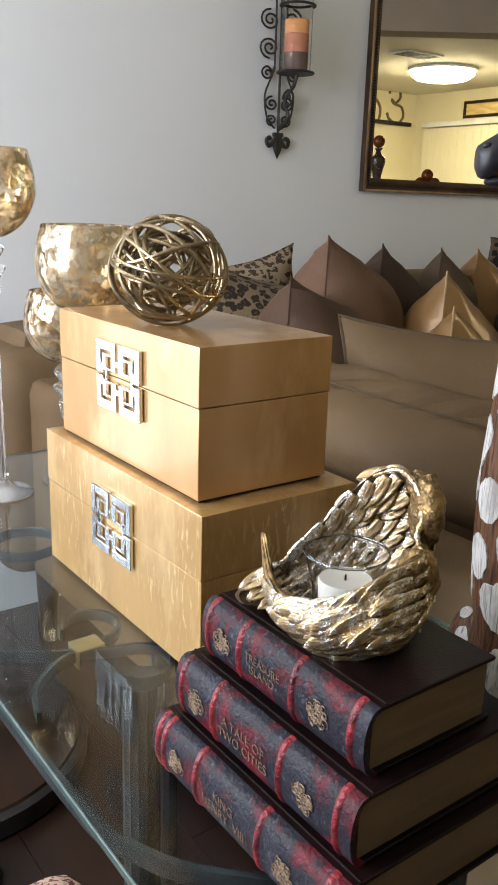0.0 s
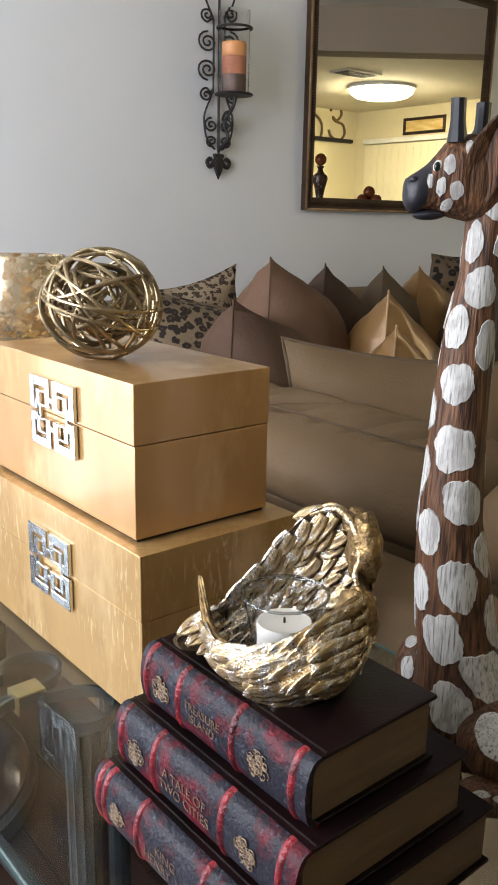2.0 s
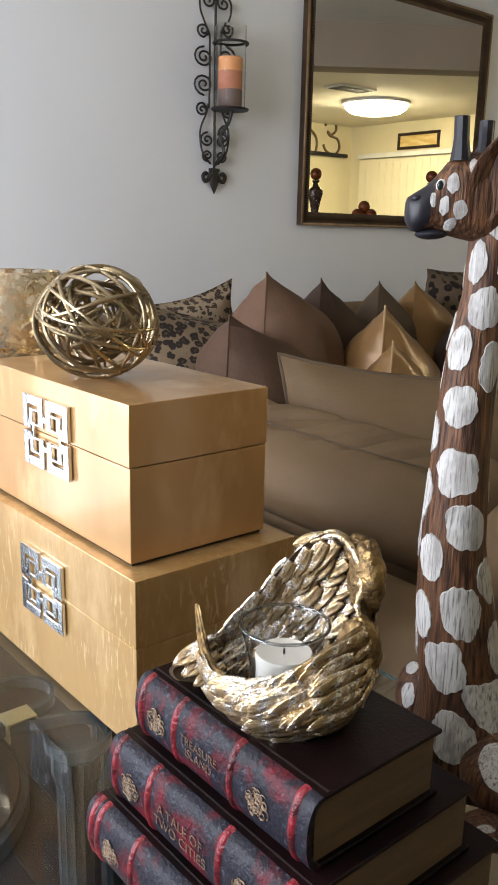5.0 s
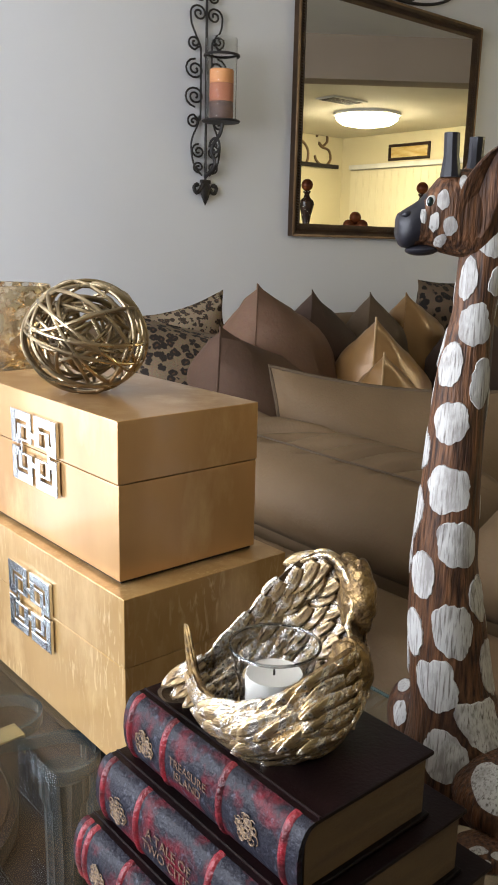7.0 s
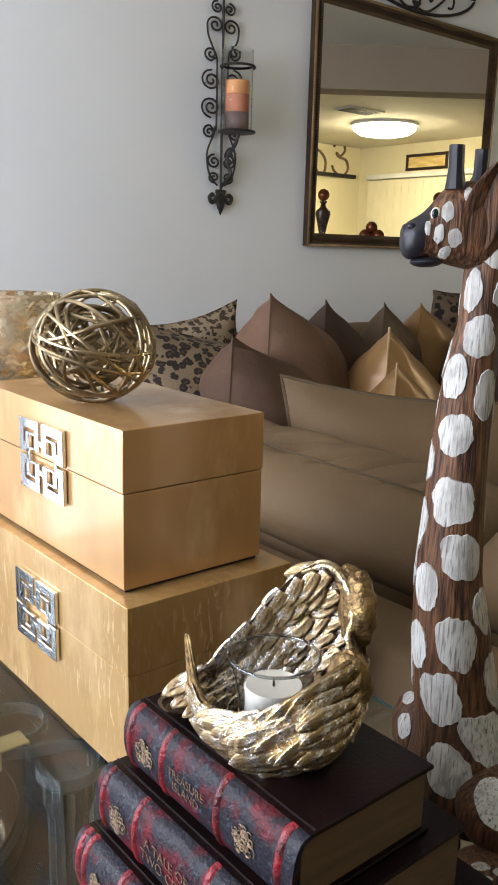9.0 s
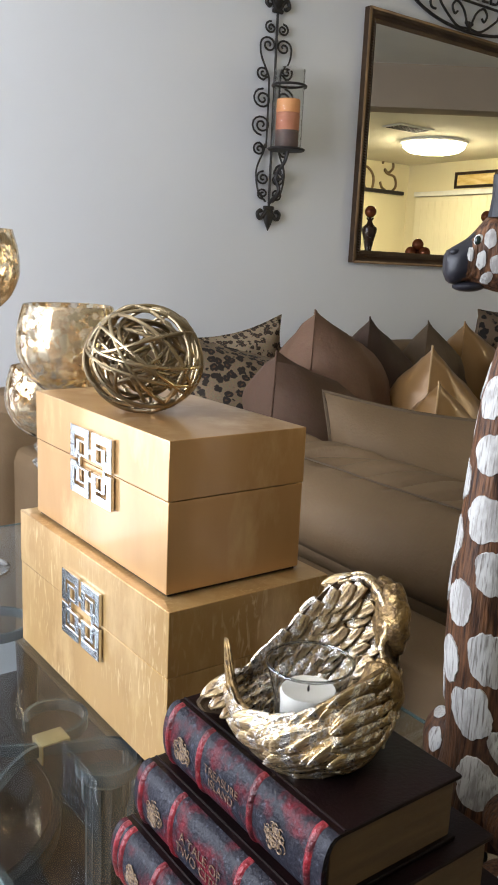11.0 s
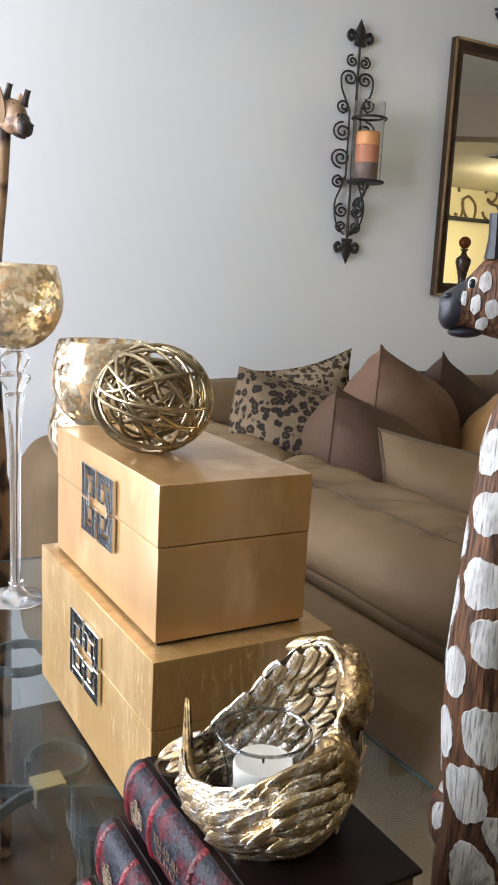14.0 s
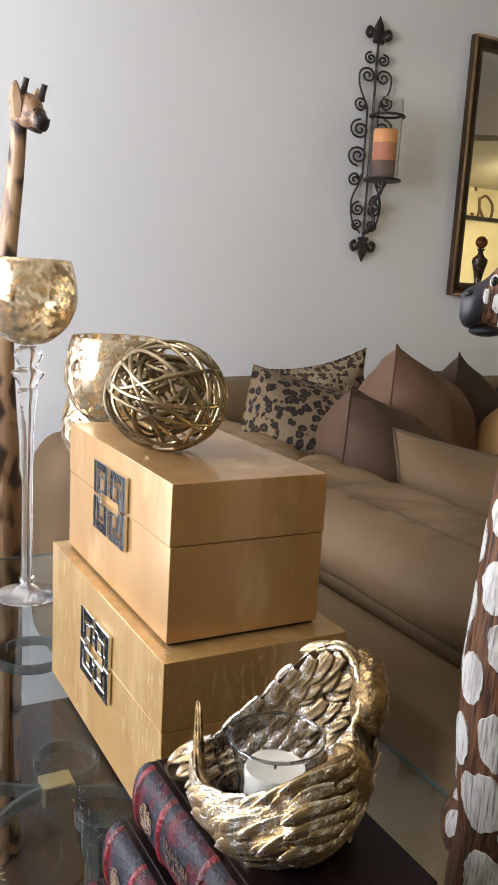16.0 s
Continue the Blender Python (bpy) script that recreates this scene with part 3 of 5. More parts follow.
gold_box("large gold-leaf lacquered box with chrome fret latch, closed", 0.430, 0.624, 0.641, 1.007, GT, 0.9550, 0.887, (0.775, 0.870, 0.847, 0.924), M_GOLDBOX_VEINED)
gold_box("smaller gold-leaf lacquered box stacked on a larger one", 0.4435, 0.6065, 0.6695, 0.985, 0.9554, 1.1102, 1.051, (0.776, 0.876, 1.013, 1.090), M_GOLDBOX)

# ---------------- wire orb ----------------
orb = thing("wire_orb", "openwork ball of bent antique brass wire on the gold box", "ornament", pose(0.496, 0.813, 1.1102 + 0.0572))
rng = random.Random(21)
for i in range(36):
    outer = i < 15
    R = 0.0622 if outer else rng.uniform(0.028, 0.056)
    nrm = Vector((rng.gauss(0, 1), rng.gauss(0, 1), rng.gauss(0, 1) + (0.9 if i % 3 == 0 else 0))).normalized()
    q = Vector((0, 0, 1)).rotation_difference(nrm).to_matrix()
    off = rng.uniform(-0.42, 0.42) * R
    rr = math.sqrt(max(R * R - off * off, 0.0004))
    wob = rng.uniform(0, 6.28)
    pts = [q @ Vector((rr * math.cos(a), rr * math.sin(a), off * (1 + 0.25 * math.sin(2 * a + wob)))) for a in np.linspace(0, 2 * math.pi, 57)[:-1]]
    bm = bmesh.new()
    tube(bm, [(p.x, p.y, p.z * 0.90) for p in pts], 0.0021, 8, closed=True)
    part("wire", bm, M_BRASS, orb)

# ---------------- books ----------------


def book(label, x0, x1, y0, y1, z0, z1, ribs, stamps, title):
    b = thing("book", label, "book", pose((x0 + x1) / 2, (y0 + y1) / 2, z0), "stacked books")
    bw = 0.0035
    h = z1 - z0
    part("cover", local(b, boxed((x0 + 0.008, y0, z1 - bw), (x1, y1, z1), 0.0012)), M_BLACKCOVER, b, "glossy black-red upper cover")
    part("cover", local(b, boxed((x0 + 0.008, y0, z0), (x1, y1, z0 + bw), 0.0012)), M_BLACKCOVER, b, "glossy black-red lower cover")
    part("page_block", local(b, boxed((x0 + 0.006, y0 + 0.004, z0 + bw), (x1 - 0.004, y1 - 0.004, z1 - bw))), M_PAGES, b, "dull gilt page edges")
    bm = bmesh.new()
    tube(bm, [(x0 + 0.0145, y, z1) for y in np.linspace(y0 + 0.001, y1 - 0.001, 12)], 0.0011, 6)
    part("hinge_ridge", local(b, bm), M_BLACKCOVER, b, "raised hinge beside the spine")
    zc = (z0 + z1) / 2

    def ring(y, grow=0.0):
        out = []
        for k in range(13):
            a = -math.pi / 2 + math.pi * k / 12
            out.append((x0 + 0.009 - (0.0135 + grow) * math.cos(a) ** 0.8 if abs(math.cos(a)) > 1e-6 else x0 + 0.009, y, zc + (h / 2 + grow * 0.4) * math.sin(a)))
        for k in range(12, -1, -1):
            a = -math.pi / 2 + math.pi * k / 12
            out.append((x0 + 0.0105 - 0.0105 * max(math.cos(a), 0) ** 0.8, y, zc + (h / 2 - 0.003) * math.sin(a)))
        return out

    part("spine", local(b, rings(bmesh.new(), [ring(y) for y in np.linspace(y0, y1, 14)])), M_SPINE, b, "rounded slate leather spine mottled with red")
    L = y1 - y0
    for f in ribs:
        y = y1 - f * L
        loops = [ring(y + d, g) for d, g in ((-0.0034, -0.0004), (-0.002, 0.0016), (0, 0.0023), (0.002, 0.0016), (0.0034, -0.0004))]
        part("raised_band", local(b, rings(bmesh.new(), loops)), M_RIB, b, "red raised spine band")
    face = lambda f, dz=0.0: Matrix.Translation(Vector((x0 - 0.0052, y1 - f * L, zc + dz)) - b.location) @ Matrix.Rotation(radians(-90), 4, "Z") @ Matrix.Rotation(radians(90), 4, "X")
    rg = random.Random(int(y1 * 1e4))
    for f in stamps:
        bm = bmesh.new()
        for k in range(46):
            a, q = rg.uniform(0, 6.28), 0.0098 * math.sqrt(rg.uniform(0.0, 1.0))
            c = (q * math.cos(a) * 0.95, q * math.sin(a) * 0.9)
            pts = [(x, y, 0.0) for x, y in spiral(c, rg.uniform(0.0022, 0.0042), 0.9, rg.uniform(0, 6.28), 1, 12, 0.4)]
            tube(bm, pts, 0.00038, 5)
        ob = part("stamp", bm, M_GILT, b, "worn gilt emblem")
        ob.matrix_basis = face(f)
    lettering("title", title[0], title[1], M_TITLE, b, face(title[2]), "worn gilt lettering", 0.00015)
    return b


book("thick slate and red leather book at the bottom of the stack", 0.334, 0.545, 0.325, 0.558, GT, 0.828, (0.035, 0.075, 0.28, 0.63, 0.935), (0.16, 0.76),
     ("KING\nHENRY  VIII", 0.011, 0.45))
book("slate and red leather book in the middle of the stack", 0.350, 0.520, 0.335, 0.549, 0.8285, 0.881, (0.045, 0.26, 0.65, 0.93), (0.15, 0.78), ("A TALE OF\nTWO CITIES", 0.0112, 0.45))
book("slate and red leather book on top of the stack", 0.368, 0.492, 0.347, 0.537, 0.8815, 0.933, (0.045, 0.27, 0.61, 0.93), (0.15, 0.76), ("TREASURE\nISLAND", 0.0092, 0.43))

# ---------------- angel-wing votive holder ----------------
RV, FV = Vector((0.77, -0.638, 0)), Vector((0.638, 0.77, 0))
VC = Vector((0.418, 0.430, 0.933))


def uvw(u, v, w):
    return VC + RV * u + FV * v + Vector((0, 0, 0.945 * w))


def lerp_rows(rows, s):
    """A smooth blend along the rows (Catmull-Rom)."""
    x = max(0.0, min(1.0, s)) * (len(rows) - 1)
    i = min(int(x), len(rows) - 2)
    t = x - i
    p0, p1, p2, p3 = rows[max(i - 1, 0)], rows[i], rows[i + 1], rows[min(i + 2, len(rows) - 1)]
    return [0.5 * (2 * b + (c - a) * t + (2 * a - 5 * b + 4 * c - d) * t * t + (3 * b - a - 3 * c + d) * t ** 3) for a, b, c, d in zip(p0, p1, p2, p3)]


# rows: across, depth, rim height, lower height, from the joint of the wings to their tips
NEAR = [(0.060, 0.010, 0.074, 0.014), (0.0595, -0.010, 0.078, 0.006), (0.049, -0.030, 0.0805, 0.001), (0.028, -0.040, 0.071, 0.0), (0.003, -0.0415, 0.056, 0.0), (-0.018, -0.0355, 0.0455, 0.003),
        (-0.037, -0.021, 0.0375, 0.010), (-0.050, 0.003, 0.033, 0.018), (-0.058, 0.027, 0.038, 0.026), (-0.064, 0.048, 0.063, 0.059)]
FAR = [(0.060, 0.006, 0.086, 0.012), (0.063, 0.020, 0.104, 0.008), (0.055, 0.036, 0.121, 0.004), (0.037, 0.046, 0.127, 0.0), (0.018, 0.051, 0.117, 0.0), (-0.002, 0.054, 0.096, 0.0), (-0.023, 0.053, 0.0725, 0.0),
       (-0.044, 0.049, 0.050, 0.001), (-0.060, 0.044, 0.0355, 0.002), (-0.072, 0.039, 0.0245, 0.003), (-0.082, 0.035, 0.017, 0.005)]


def wing_point(rows, s, h, out=0.0, tuck=0.35):
    """A point on a wing's shell: s runs along it, h from its foot to its rim; it bellies out between."""
    u, v, hi, lo = lerp_rows(rows, s)
    tall = min(1.0, (hi - lo) / 0.04)
    k = 1 - tall * (tuck * max(0.0, 1 - h / 0.55) ** 2 + 0.13 * max(0.0, (h - 0.55) / 0.45) ** 2)
    w = lo + (hi - lo) * h
    r = math.hypot(u, v) or 1
    return uvw(u * k + out * u / r, v * k + out * v / r, w)


holder = thing("votive_holder", "antique gold and silver angel-wing candle holder on the books", "candle holder", Matrix.Translation(VC))


def wing(rows, tuck, label):
    bm = bmesh.new()
    loops = []
    for s in np.linspace(0, 1, 40):
        outer = [wing_point(rows, s, h, 0.0012, tuck) for h in np.linspace(0, 1, 10)]
        inner = [wing_point(rows, s, h, -0.0022, tuck) for h in np.linspace(1, 0.0, 10)]
        loops.append(outer + inner)
    rings(bm, loops)
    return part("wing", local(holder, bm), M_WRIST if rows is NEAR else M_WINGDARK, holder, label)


near_wing = wing(NEAR, 0.38, "curved wing with overlapping feathers")
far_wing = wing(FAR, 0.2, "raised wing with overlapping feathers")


def feather_mesh(length, width, curl):
    """A plump leaf of metal: rounded tip, raised quill, shallow barbs."""
    bm = bmesh.new()
    loops = []
    n, k = 22, 9
    for i in range(n):
        f = i / (n - 1)
        w = width * (0.55 + 0.45 * math.sin(math.pi * min(f * 0.8 + 0.1, 1.0))) * math.sqrt(max(1e-4, 1 - max(0, (f - 0.6) / 0.4) ** 2.2))
        z = curl * length * f * f - 0.0006 * f
        x = length * f
        arch = 0.0009 * min(1.0, w / (0.6 * width))
        top = []
        for q in range(k):
            e = 2 * q / (k - 1) - 1
            barb = 0.00036 * math.sin(75 * f + 14 * abs(e)) * (1 - e ** 4)
            quill = 0.0006 * math.exp(-(e / 0.16) ** 2)
            top.append((x - 0.12 * w * e * e, e * w / 2, z + arch * (1 - abs(e) ** 2.2) + barb + quill))
        loops.append(top + [(x, w * 0.25, z - 0.0014), (x, -w * 0.25, z - 0.0014)])
    rings(bm, loops)
    bmesh.ops.recalc_face_normals(bm, faces=bm.faces)
    me = bpy.data.meshes.new("feather")
    bm.to_mesh(me)
    bm.free()
    me.polygons.foreach_set("use_smooth", [True] * len(me.polygons))
    me.materials.append(M_WING)
    return me


FEATHERS = {1: [feather_mesh(a, b, -0.09) for a, b in ((0.028, 0.0150), (0.033, 0.0145), (0.025, 0.0155), (0.037, 0.0138))],
            -1: [feather_mesh(a, b, 0.02) for a, b in ((0.026, 0.0162), (0.030, 0.0155), (0.023, 0.0165), (0.036, 0.0145))]}
rng = random.Random(3)


def dress(wing_ob, rows, tuck, side, s0, s1, rows_n, cols, down):
    for j in range(rows_n):
        h = 0.08 + 0.88 * j / (rows_n - 1)
        for i in range(cols):
            s = s0 + (s1 - s0) * (i + 0.5 * (j % 2) + rng.uniform(-0.2, 0.2)) / cols
            if not 0 <= s <= 0.8 or (s > 0.7 and j % 2):
                continue
            p = wing_point(rows, s, h, side * 0.003, tuck)
            if p.z + 0.6 * (wing_point(rows, min(s + 0.04, 1), max(h - down, 0), 0, tuck).z - p.z) < VC.z + 0.006:
                continue
            q = wing_point(rows, min(s + 0.04, 1), max(h - (0.0 if side > 0 and s < 0.3 else down), 0), side * 0.003, tuck)
            x = (q - p).normalized()
            nrm = (wing_point(rows, s, h, side * 0.01, tuck) - wing_point(rows, s, h, 0, tuck)).normalized()
            nrm = (nrm - x * nrm.dot(x)).normalized()
            y = nrm.cross(x)
            tilt = Matrix.Rotation(rng.uniform(-0.12, 0.12) * (0.5 if s > 0.7 else 1.0), 3, nrm) @ Matrix.Rotation(-rng.uniform(0.0, 0.09), 3, y)
            m3 = tilt @ Matrix((x, y, nrm)).transposed()
            sc = rng.uniform(0.82, 1.18) * (0.62 if s < 0.22 else 1.0)
            o = piece("feather", FEATHERS[side][rng.randrange(4) if h > 0.3 else rng.randrange(3)], wing_ob)
            o.matrix_basis = Matrix.Translation(p - holder.location) @ (m3.to_4x4()) @ Matrix.Diagonal((sc, sc, sc, 1))


dress(near_wing, NEAR, 0.38, 1, 0.0, 0.93, 8, 18, 0.04)
dress(far_wing, FAR, 0.2, -1, 0.04, 1.0, 10, 15, 0.06)
dress(far_wing, FAR, 0.2, 1, 0.0, 0.45, 5, 6, 0.06)
# long quills along the blade of the near wing, and the plump feathers at the far wing's tip
for h, r in ((0.15, 0.0017), (0.42, 0.0019), (0.7, 0.0019), (1.0, 0.0023)):
    run = np.linspace(0.52, 1.0, 30)
    bm = bmesh.new()
    tube(bm, [wing_point(NEAR, q, h, -0.0012 if h < 0.9 else 0.0, 0.38) for q in run], [r * (0.75 + 0.35 * math.sin(math.pi * k / 29)) * min(1.0, (31 - k) / 11) for k in range(30)], 8)
    part("quill", local(holder, bm), M_WRIST, near_wing)
for h, r in ((0.1, 0.0016), (0.35, 0.0017), (0.6, 0.0017), (0.85, 0.0017)):
    bm = bmesh.new()
    tube(bm, [wing_point(NEAR, q, h, 0.0012, 0.38) for q in np.linspace(0.72, 0.99, 16)], [r * (0.7 + 0.4 * math.sin(math.pi * k / 15)) * min(1.0, (17 - k) / 8) for k in range(16)], 8)
    part("quill", local(holder, bm), M_WRIST, near_wing)
for a, b, sc in (((-0.050, 0.041, 0.036), (-0.081, 0.035, 0.0165), 1.0), ((-0.047, 0.037, 0.027), (-0.071, 0.029, 0.012), 0.85), ((-0.042, 0.032, 0.020), (-0.061, 0.023, 0.009), 0.75)):
    x = (uvw(*b) - uvw(*a)).normalized()
    nrm = Vector((0, 0, 0.75)) - FV * 0.6
    nrm = (nrm - x * nrm.dot(x)).normalized()
    o = piece("feather", FEATHERS[-1][3], far_wing)
    o.matrix_basis = Matrix.Translation(uvw(*a) - holder.location) @ Matrix((x, nrm.cross(x), nrm)).transposed().to_4x4() @ Matrix.Diagonal((sc, sc, sc * 1.3, 1))
# the bright leading edge of the raised wing, and the lumpy wrists that roll outwards beside it
LEAD = smooth_path([uvw(0.018, 0.044, 0.118), uvw(0.036, 0.035, 0.127), uvw(0.0455, 0.025, 0.1225), uvw(0.051, 0.015, 0.113), uvw(0.0525, 0.008, 0.098), uvw(0.049, 0.003, 0.0865), uvw(0.051, -0.002, 0.078)], 6)
bm = bmesh.new()
tube(bm, LEAD, [0.0014 + 0.0016 * math.sin(math.pi * k / (len(LEAD) - 1)) + 0.0006 * math.sin(k * 1.7) for k in range(len(LEAD))], 9)
part("ridge", local(holder, bm), M_WING, holder, "bright rolled leading edge")


def wrist(c, r, turn, seed):
    """A lump of small close feathers, cast in one with the wing."""
    bm = bmesh.new()
    ellipsoid(bm, (0, 0, 0), r, None, 40, 30)
    for v in bm.verts:
        d = Vector((v.co.x / r[0], v.co.y / r[1], v.co.z / r[2]))
        cell = abs(math.sin(d.z * 6 + 2.2 * d.x + seed)) ** 0.6 * abs(math.cos(d.y * 5 + d.z * 2.4 + seed)) ** 0.5
        v.co *= 0.9 + 0.13 * cell + 0.06 * noise.noise(d * 3 + Vector((seed, 0, 0))) + 0.03 * noise.noise(d * 9)
        v.co = c + Matrix.Rotation(turn, 3, "Z") @ v.co
    return part("wrist", local(holder, bm), M_WRIST, holder, "tarnished gold wrist of the wing")


wrist(uvw(0.0575, 0.022, 0.099), (0.0125, 0.020, 0.029), -0.5, 1.0)
wrist(uvw(0.052, 0.034, 0.117), (0.010, 0.012, 0.011), -0.3, 2.6)
wrist(uvw(0.050, -0.010, 0.058), (0.0125, 0.017, 0.025), 0.2, 4.0)

votive = thing("votive_glass", "clear grey flared votive cup with a thick rim", "candle holder", Matrix.Translation(uvw(0.0005, 0.010, 0.010)))
part("cup", lathe([(0.020, 0.0), (0.0225, 0.003), (0.0255, 0.03), (0.0305, 0.050), (0.0317, 0.0535), (0.0309, 0.0542), (0.0296, 0.050), (0.0244, 0.03), (0.0214, 0.006)], 48), M_THINGLASS, votive)
bm = bmesh.new()
tube(bm, [(0.0313 * math.cos(a), 0.0313 * math.sin(a), 0.0541) for a in np.linspace(0, 2 * math.pi, 49)[:-1]], 0.0012, 8, closed=True)
part("rim", bm, M_RIMGLASS, votive, "thick grey glass rim")
tea = thing("candle", "white tea-light candle with a black wick", "candle", Matrix.Translation(uvw(0.0005, 0.010, 0.0165)))
part("wax", lathe([(0.0182, 0.0), (0.0192, 0.002), (0.0204, 0.025), (0.0196, 0.0268), (0.014, 0.0258), (0.004, 0.025)], 40), M_WAX, tea)
part("wick", lathe([(0.0007, 0.0242), (0.0009, 0.027), (0.0006, 0.0298)], 8), M_WICK, tea)

# ---------------- goblets ----------------


def goblet(label, x, y, foot_r, rim_z, scale):
    g = thing("goblet", label, "candle holder", pose(x, y, GT), "mercury-glass goblets")
    H = rim_z - GZ
    bowl_h, s = 0.128 * scale, scale
    zb = H - bowl_h
    prof = [(0.006, zb), (0.03 * s, zb + 0.006 * s), (0.055 * s, zb + 0.026 * s), (0.069 * s, zb + 0.052 * s), (0.0725 * s, zb + 0.072 * s), (0.070 * s, zb + 0.1 * s), (0.0625 * s, H)]
    inner = [(r - 0.0018, z + (0.003 if i < 2 else 0)) for i, (r, z) in enumerate(prof)]
    fine = [(max(p.x, 0.004), p.y) for p in smooth_path([(a, b, 0) for a, b in prof], 5)]
    inside = [(max(p.x, 0.003), p.y) for p in smooth_path([(a, b, 0) for a, b in inner], 5)]
    part("bowl", lathe(fine + [(0.0617 * s, H + 0.0006)] + inside[::-1], 64), M_LEAFGLASS, g, "amber glass bowl flecked with gold leaf")
    st = [(foot_r, 0.0), (foot_r, 0.0025), (foot_r * 0.8, 0.007), (0.016, 0.014), (0.009, 0.024), (0.012, 0.03), (0.0085, 0.038), (0.0085, zb * 0.55), (0.011, zb - 0.1 * s),
          (0.0155, zb - 0.072 * s), (0.012, zb - 0.064 * s), (0.023, zb - 0.046 * s), (0.024, zb - 0.04 * s), (0.014, zb - 0.033 * s), (0.021, zb - 0.018 * s), (0.0215, zb - 0.012 * s), (0.012, zb - 0.001)]
    part("stem", lathe([(st[0][0], 0.0)] + [(p.x, p.y) for p in smooth_path([(a, b, 0) for a, b in st], 5)], 48), M_STEM, g, "clear turned glass stem and foot")
    return g


goblet("tall amber mercury-glass goblet with gold leaf and clear stem", 0.463, 1.285, 0.050, 1.305, 1.0)
goblet("middle-sized amber mercury-glass goblet behind the boxes", 0.550, 1.130, 0.048, 1.203, 1.0)
goblet("short amber mercury-glass goblet behind the boxes", 0.585, 1.290, 0.046, 1.095, 0.92)

# ---------------- giraffes ----------------


HEAD = [(-0.024, 0.531, 0.494, 0.010), (-0.016, 0.543, 0.483, 0.018), (-0.004, 0.5485, 0.479, 0.022), (0.009, 0.549, 0.481, 0.0228), (0.020, 0.547, 0.4832, 0.0222), (0.029, 0.5425, 0.4855, 0.0205),
        (0.037, 0.5322, 0.4888, 0.0185), (0.044, 0.5245, 0.4895, 0.0178), (0.0515, 0.5195, 0.4872, 0.0172), (0.0570, 0.5162, 0.488, 0.0148), (0.0604, 0.5125, 0.4945, 0.0105)]


def head_row(x):
    i = max(0, min(len(HEAD) - 2, next((j for j in range(len(HEAD) - 1) if HEAD[j + 1][0] >= x), len(HEAD) - 2)))
    f = (x - HEAD[i][0]) / (HEAD[i + 1][0] - HEAD[i][0])
    return [p + (q - p) * f for p, q in zip(HEAD[i], HEAD[i + 1])]


def head_side(x, z):
    """How far the cheek stands out at a place of the profile."""
    _, top, low, ry = head_row(x)
    e = min(0.98, abs(2 * z - top - low) / (top - low))
    return ry * (1 - e ** 2.5) ** 0.4


def carve_head(bm, m, skin=0):
    """Head with dark muzzle, lip, horns, eyes and ears, nose towards +x."""
    n = 32
    first, before = len(bm.verts), len(bm.faces)
    fine = [head_row(x) for x in np.linspace(HEAD[0][0], HEAD[-1][0], 34)]
    loops = []
    for x, top, low, ry in fine:
        loop = []
        for k in range(n):
            a = 2 * math.pi * k / n
            c, d = math.cos(a), math.sin(a)
            loop.append((x, ry * math.copysign(abs(d) ** 0.8, d), (top + low) / 2 + (top - low) / 2 * math.copysign(abs(c) ** 0.8, c)))
        loops.append(loop)
    rings(bm, loops, True, False, skin)
    for f in list(bm.faces)[before:]:
        c = f.calc_center_median()
        if c.x > 0.0435 - 0.16 * (c.z - 0.511):
            f.material_index = 1
    # lower lip, brow ridge and the groove of the mouth
    ellipsoid(bm, (0.0395, 0, 0.4862), (0.0135, 0.0138, 0.0046), Matrix.Rotation(radians(3), 3, "Y"), mi=1)
    for s in (-1, 1):
        ellipsoid(bm, (0.0548, s * 0.0112, 0.5128), (0.0042, 0.0034, 0.0028), mi=1)
        # horns, cut with a knife in nine flats
        loops = []
        for f in np.linspace(0, 1, 7):
            r = 0.0084 - 0.0024 * min(f * 2.2, 1)
            cx = 0.0235 + 0.0012 * f if s > 0 else -0.001
            loops.append([(cx + r * math.cos(2 * math.pi * k / 9), s * 0.0118 + r * math.sin(2 * math.pi * k / 9), 0.541 + 0.0325 * f) for k in range(9)])
        rings(bm, loops, True, False, 1)
        ye = head_side(0.0379, 0.5221)
        ellipsoid(bm, (0.0374, s * (ye - 0.0012), 0.5221), (0.0044, 0.0024, 0.0054), mi=2)
        ellipsoid(bm, (0.0385, s * (ye - 0.0004), 0.5224), (0.0029, 0.0022, 0.0040), mi=3)
        # ears: a broad hollowed leaf with a thick rim
        base, tip = Vector((0.007, s * 0.0195, 0.4985)), Vector((-0.0068, s * 0.032, 0.5625))
        d = tip - base
        side = d.cross(Vector((0, s, 0.2))).normalized()
        back = d.cross(side).normalized() * s
        loops = []
        for f in np.linspace(0.0, 1, 13):
            w = 0.0136 * math.sin(math.pi * min(1.0, 0.16 + 0.84 * f ** 0.9)) ** 0.75 + 0.0012
            c = base + d * f - side * 0.0028 * math.sin(math.pi * f)
            hollow = 0.0058 * min(1.0, w / 0.012)
            loops.append([c + side * w - back * 0.0014, c + side * w * 0.8 - back * 0.0016, c + back * (hollow - 0.0016), c - side * w * 0.8 - back * 0.0016, c - side * w - back * 0.0014,
                          c - side * w * 0.98 + back * 0.0026, c + back * (hollow + 0.0022), c + side * w * 0.98 + back * 0.0026])
        rings(bm, loops, True, False, skin)
    bm.verts.ensure_lookup_table()
    for v in bm.verts[first:]:
        v.co = m @ v.co


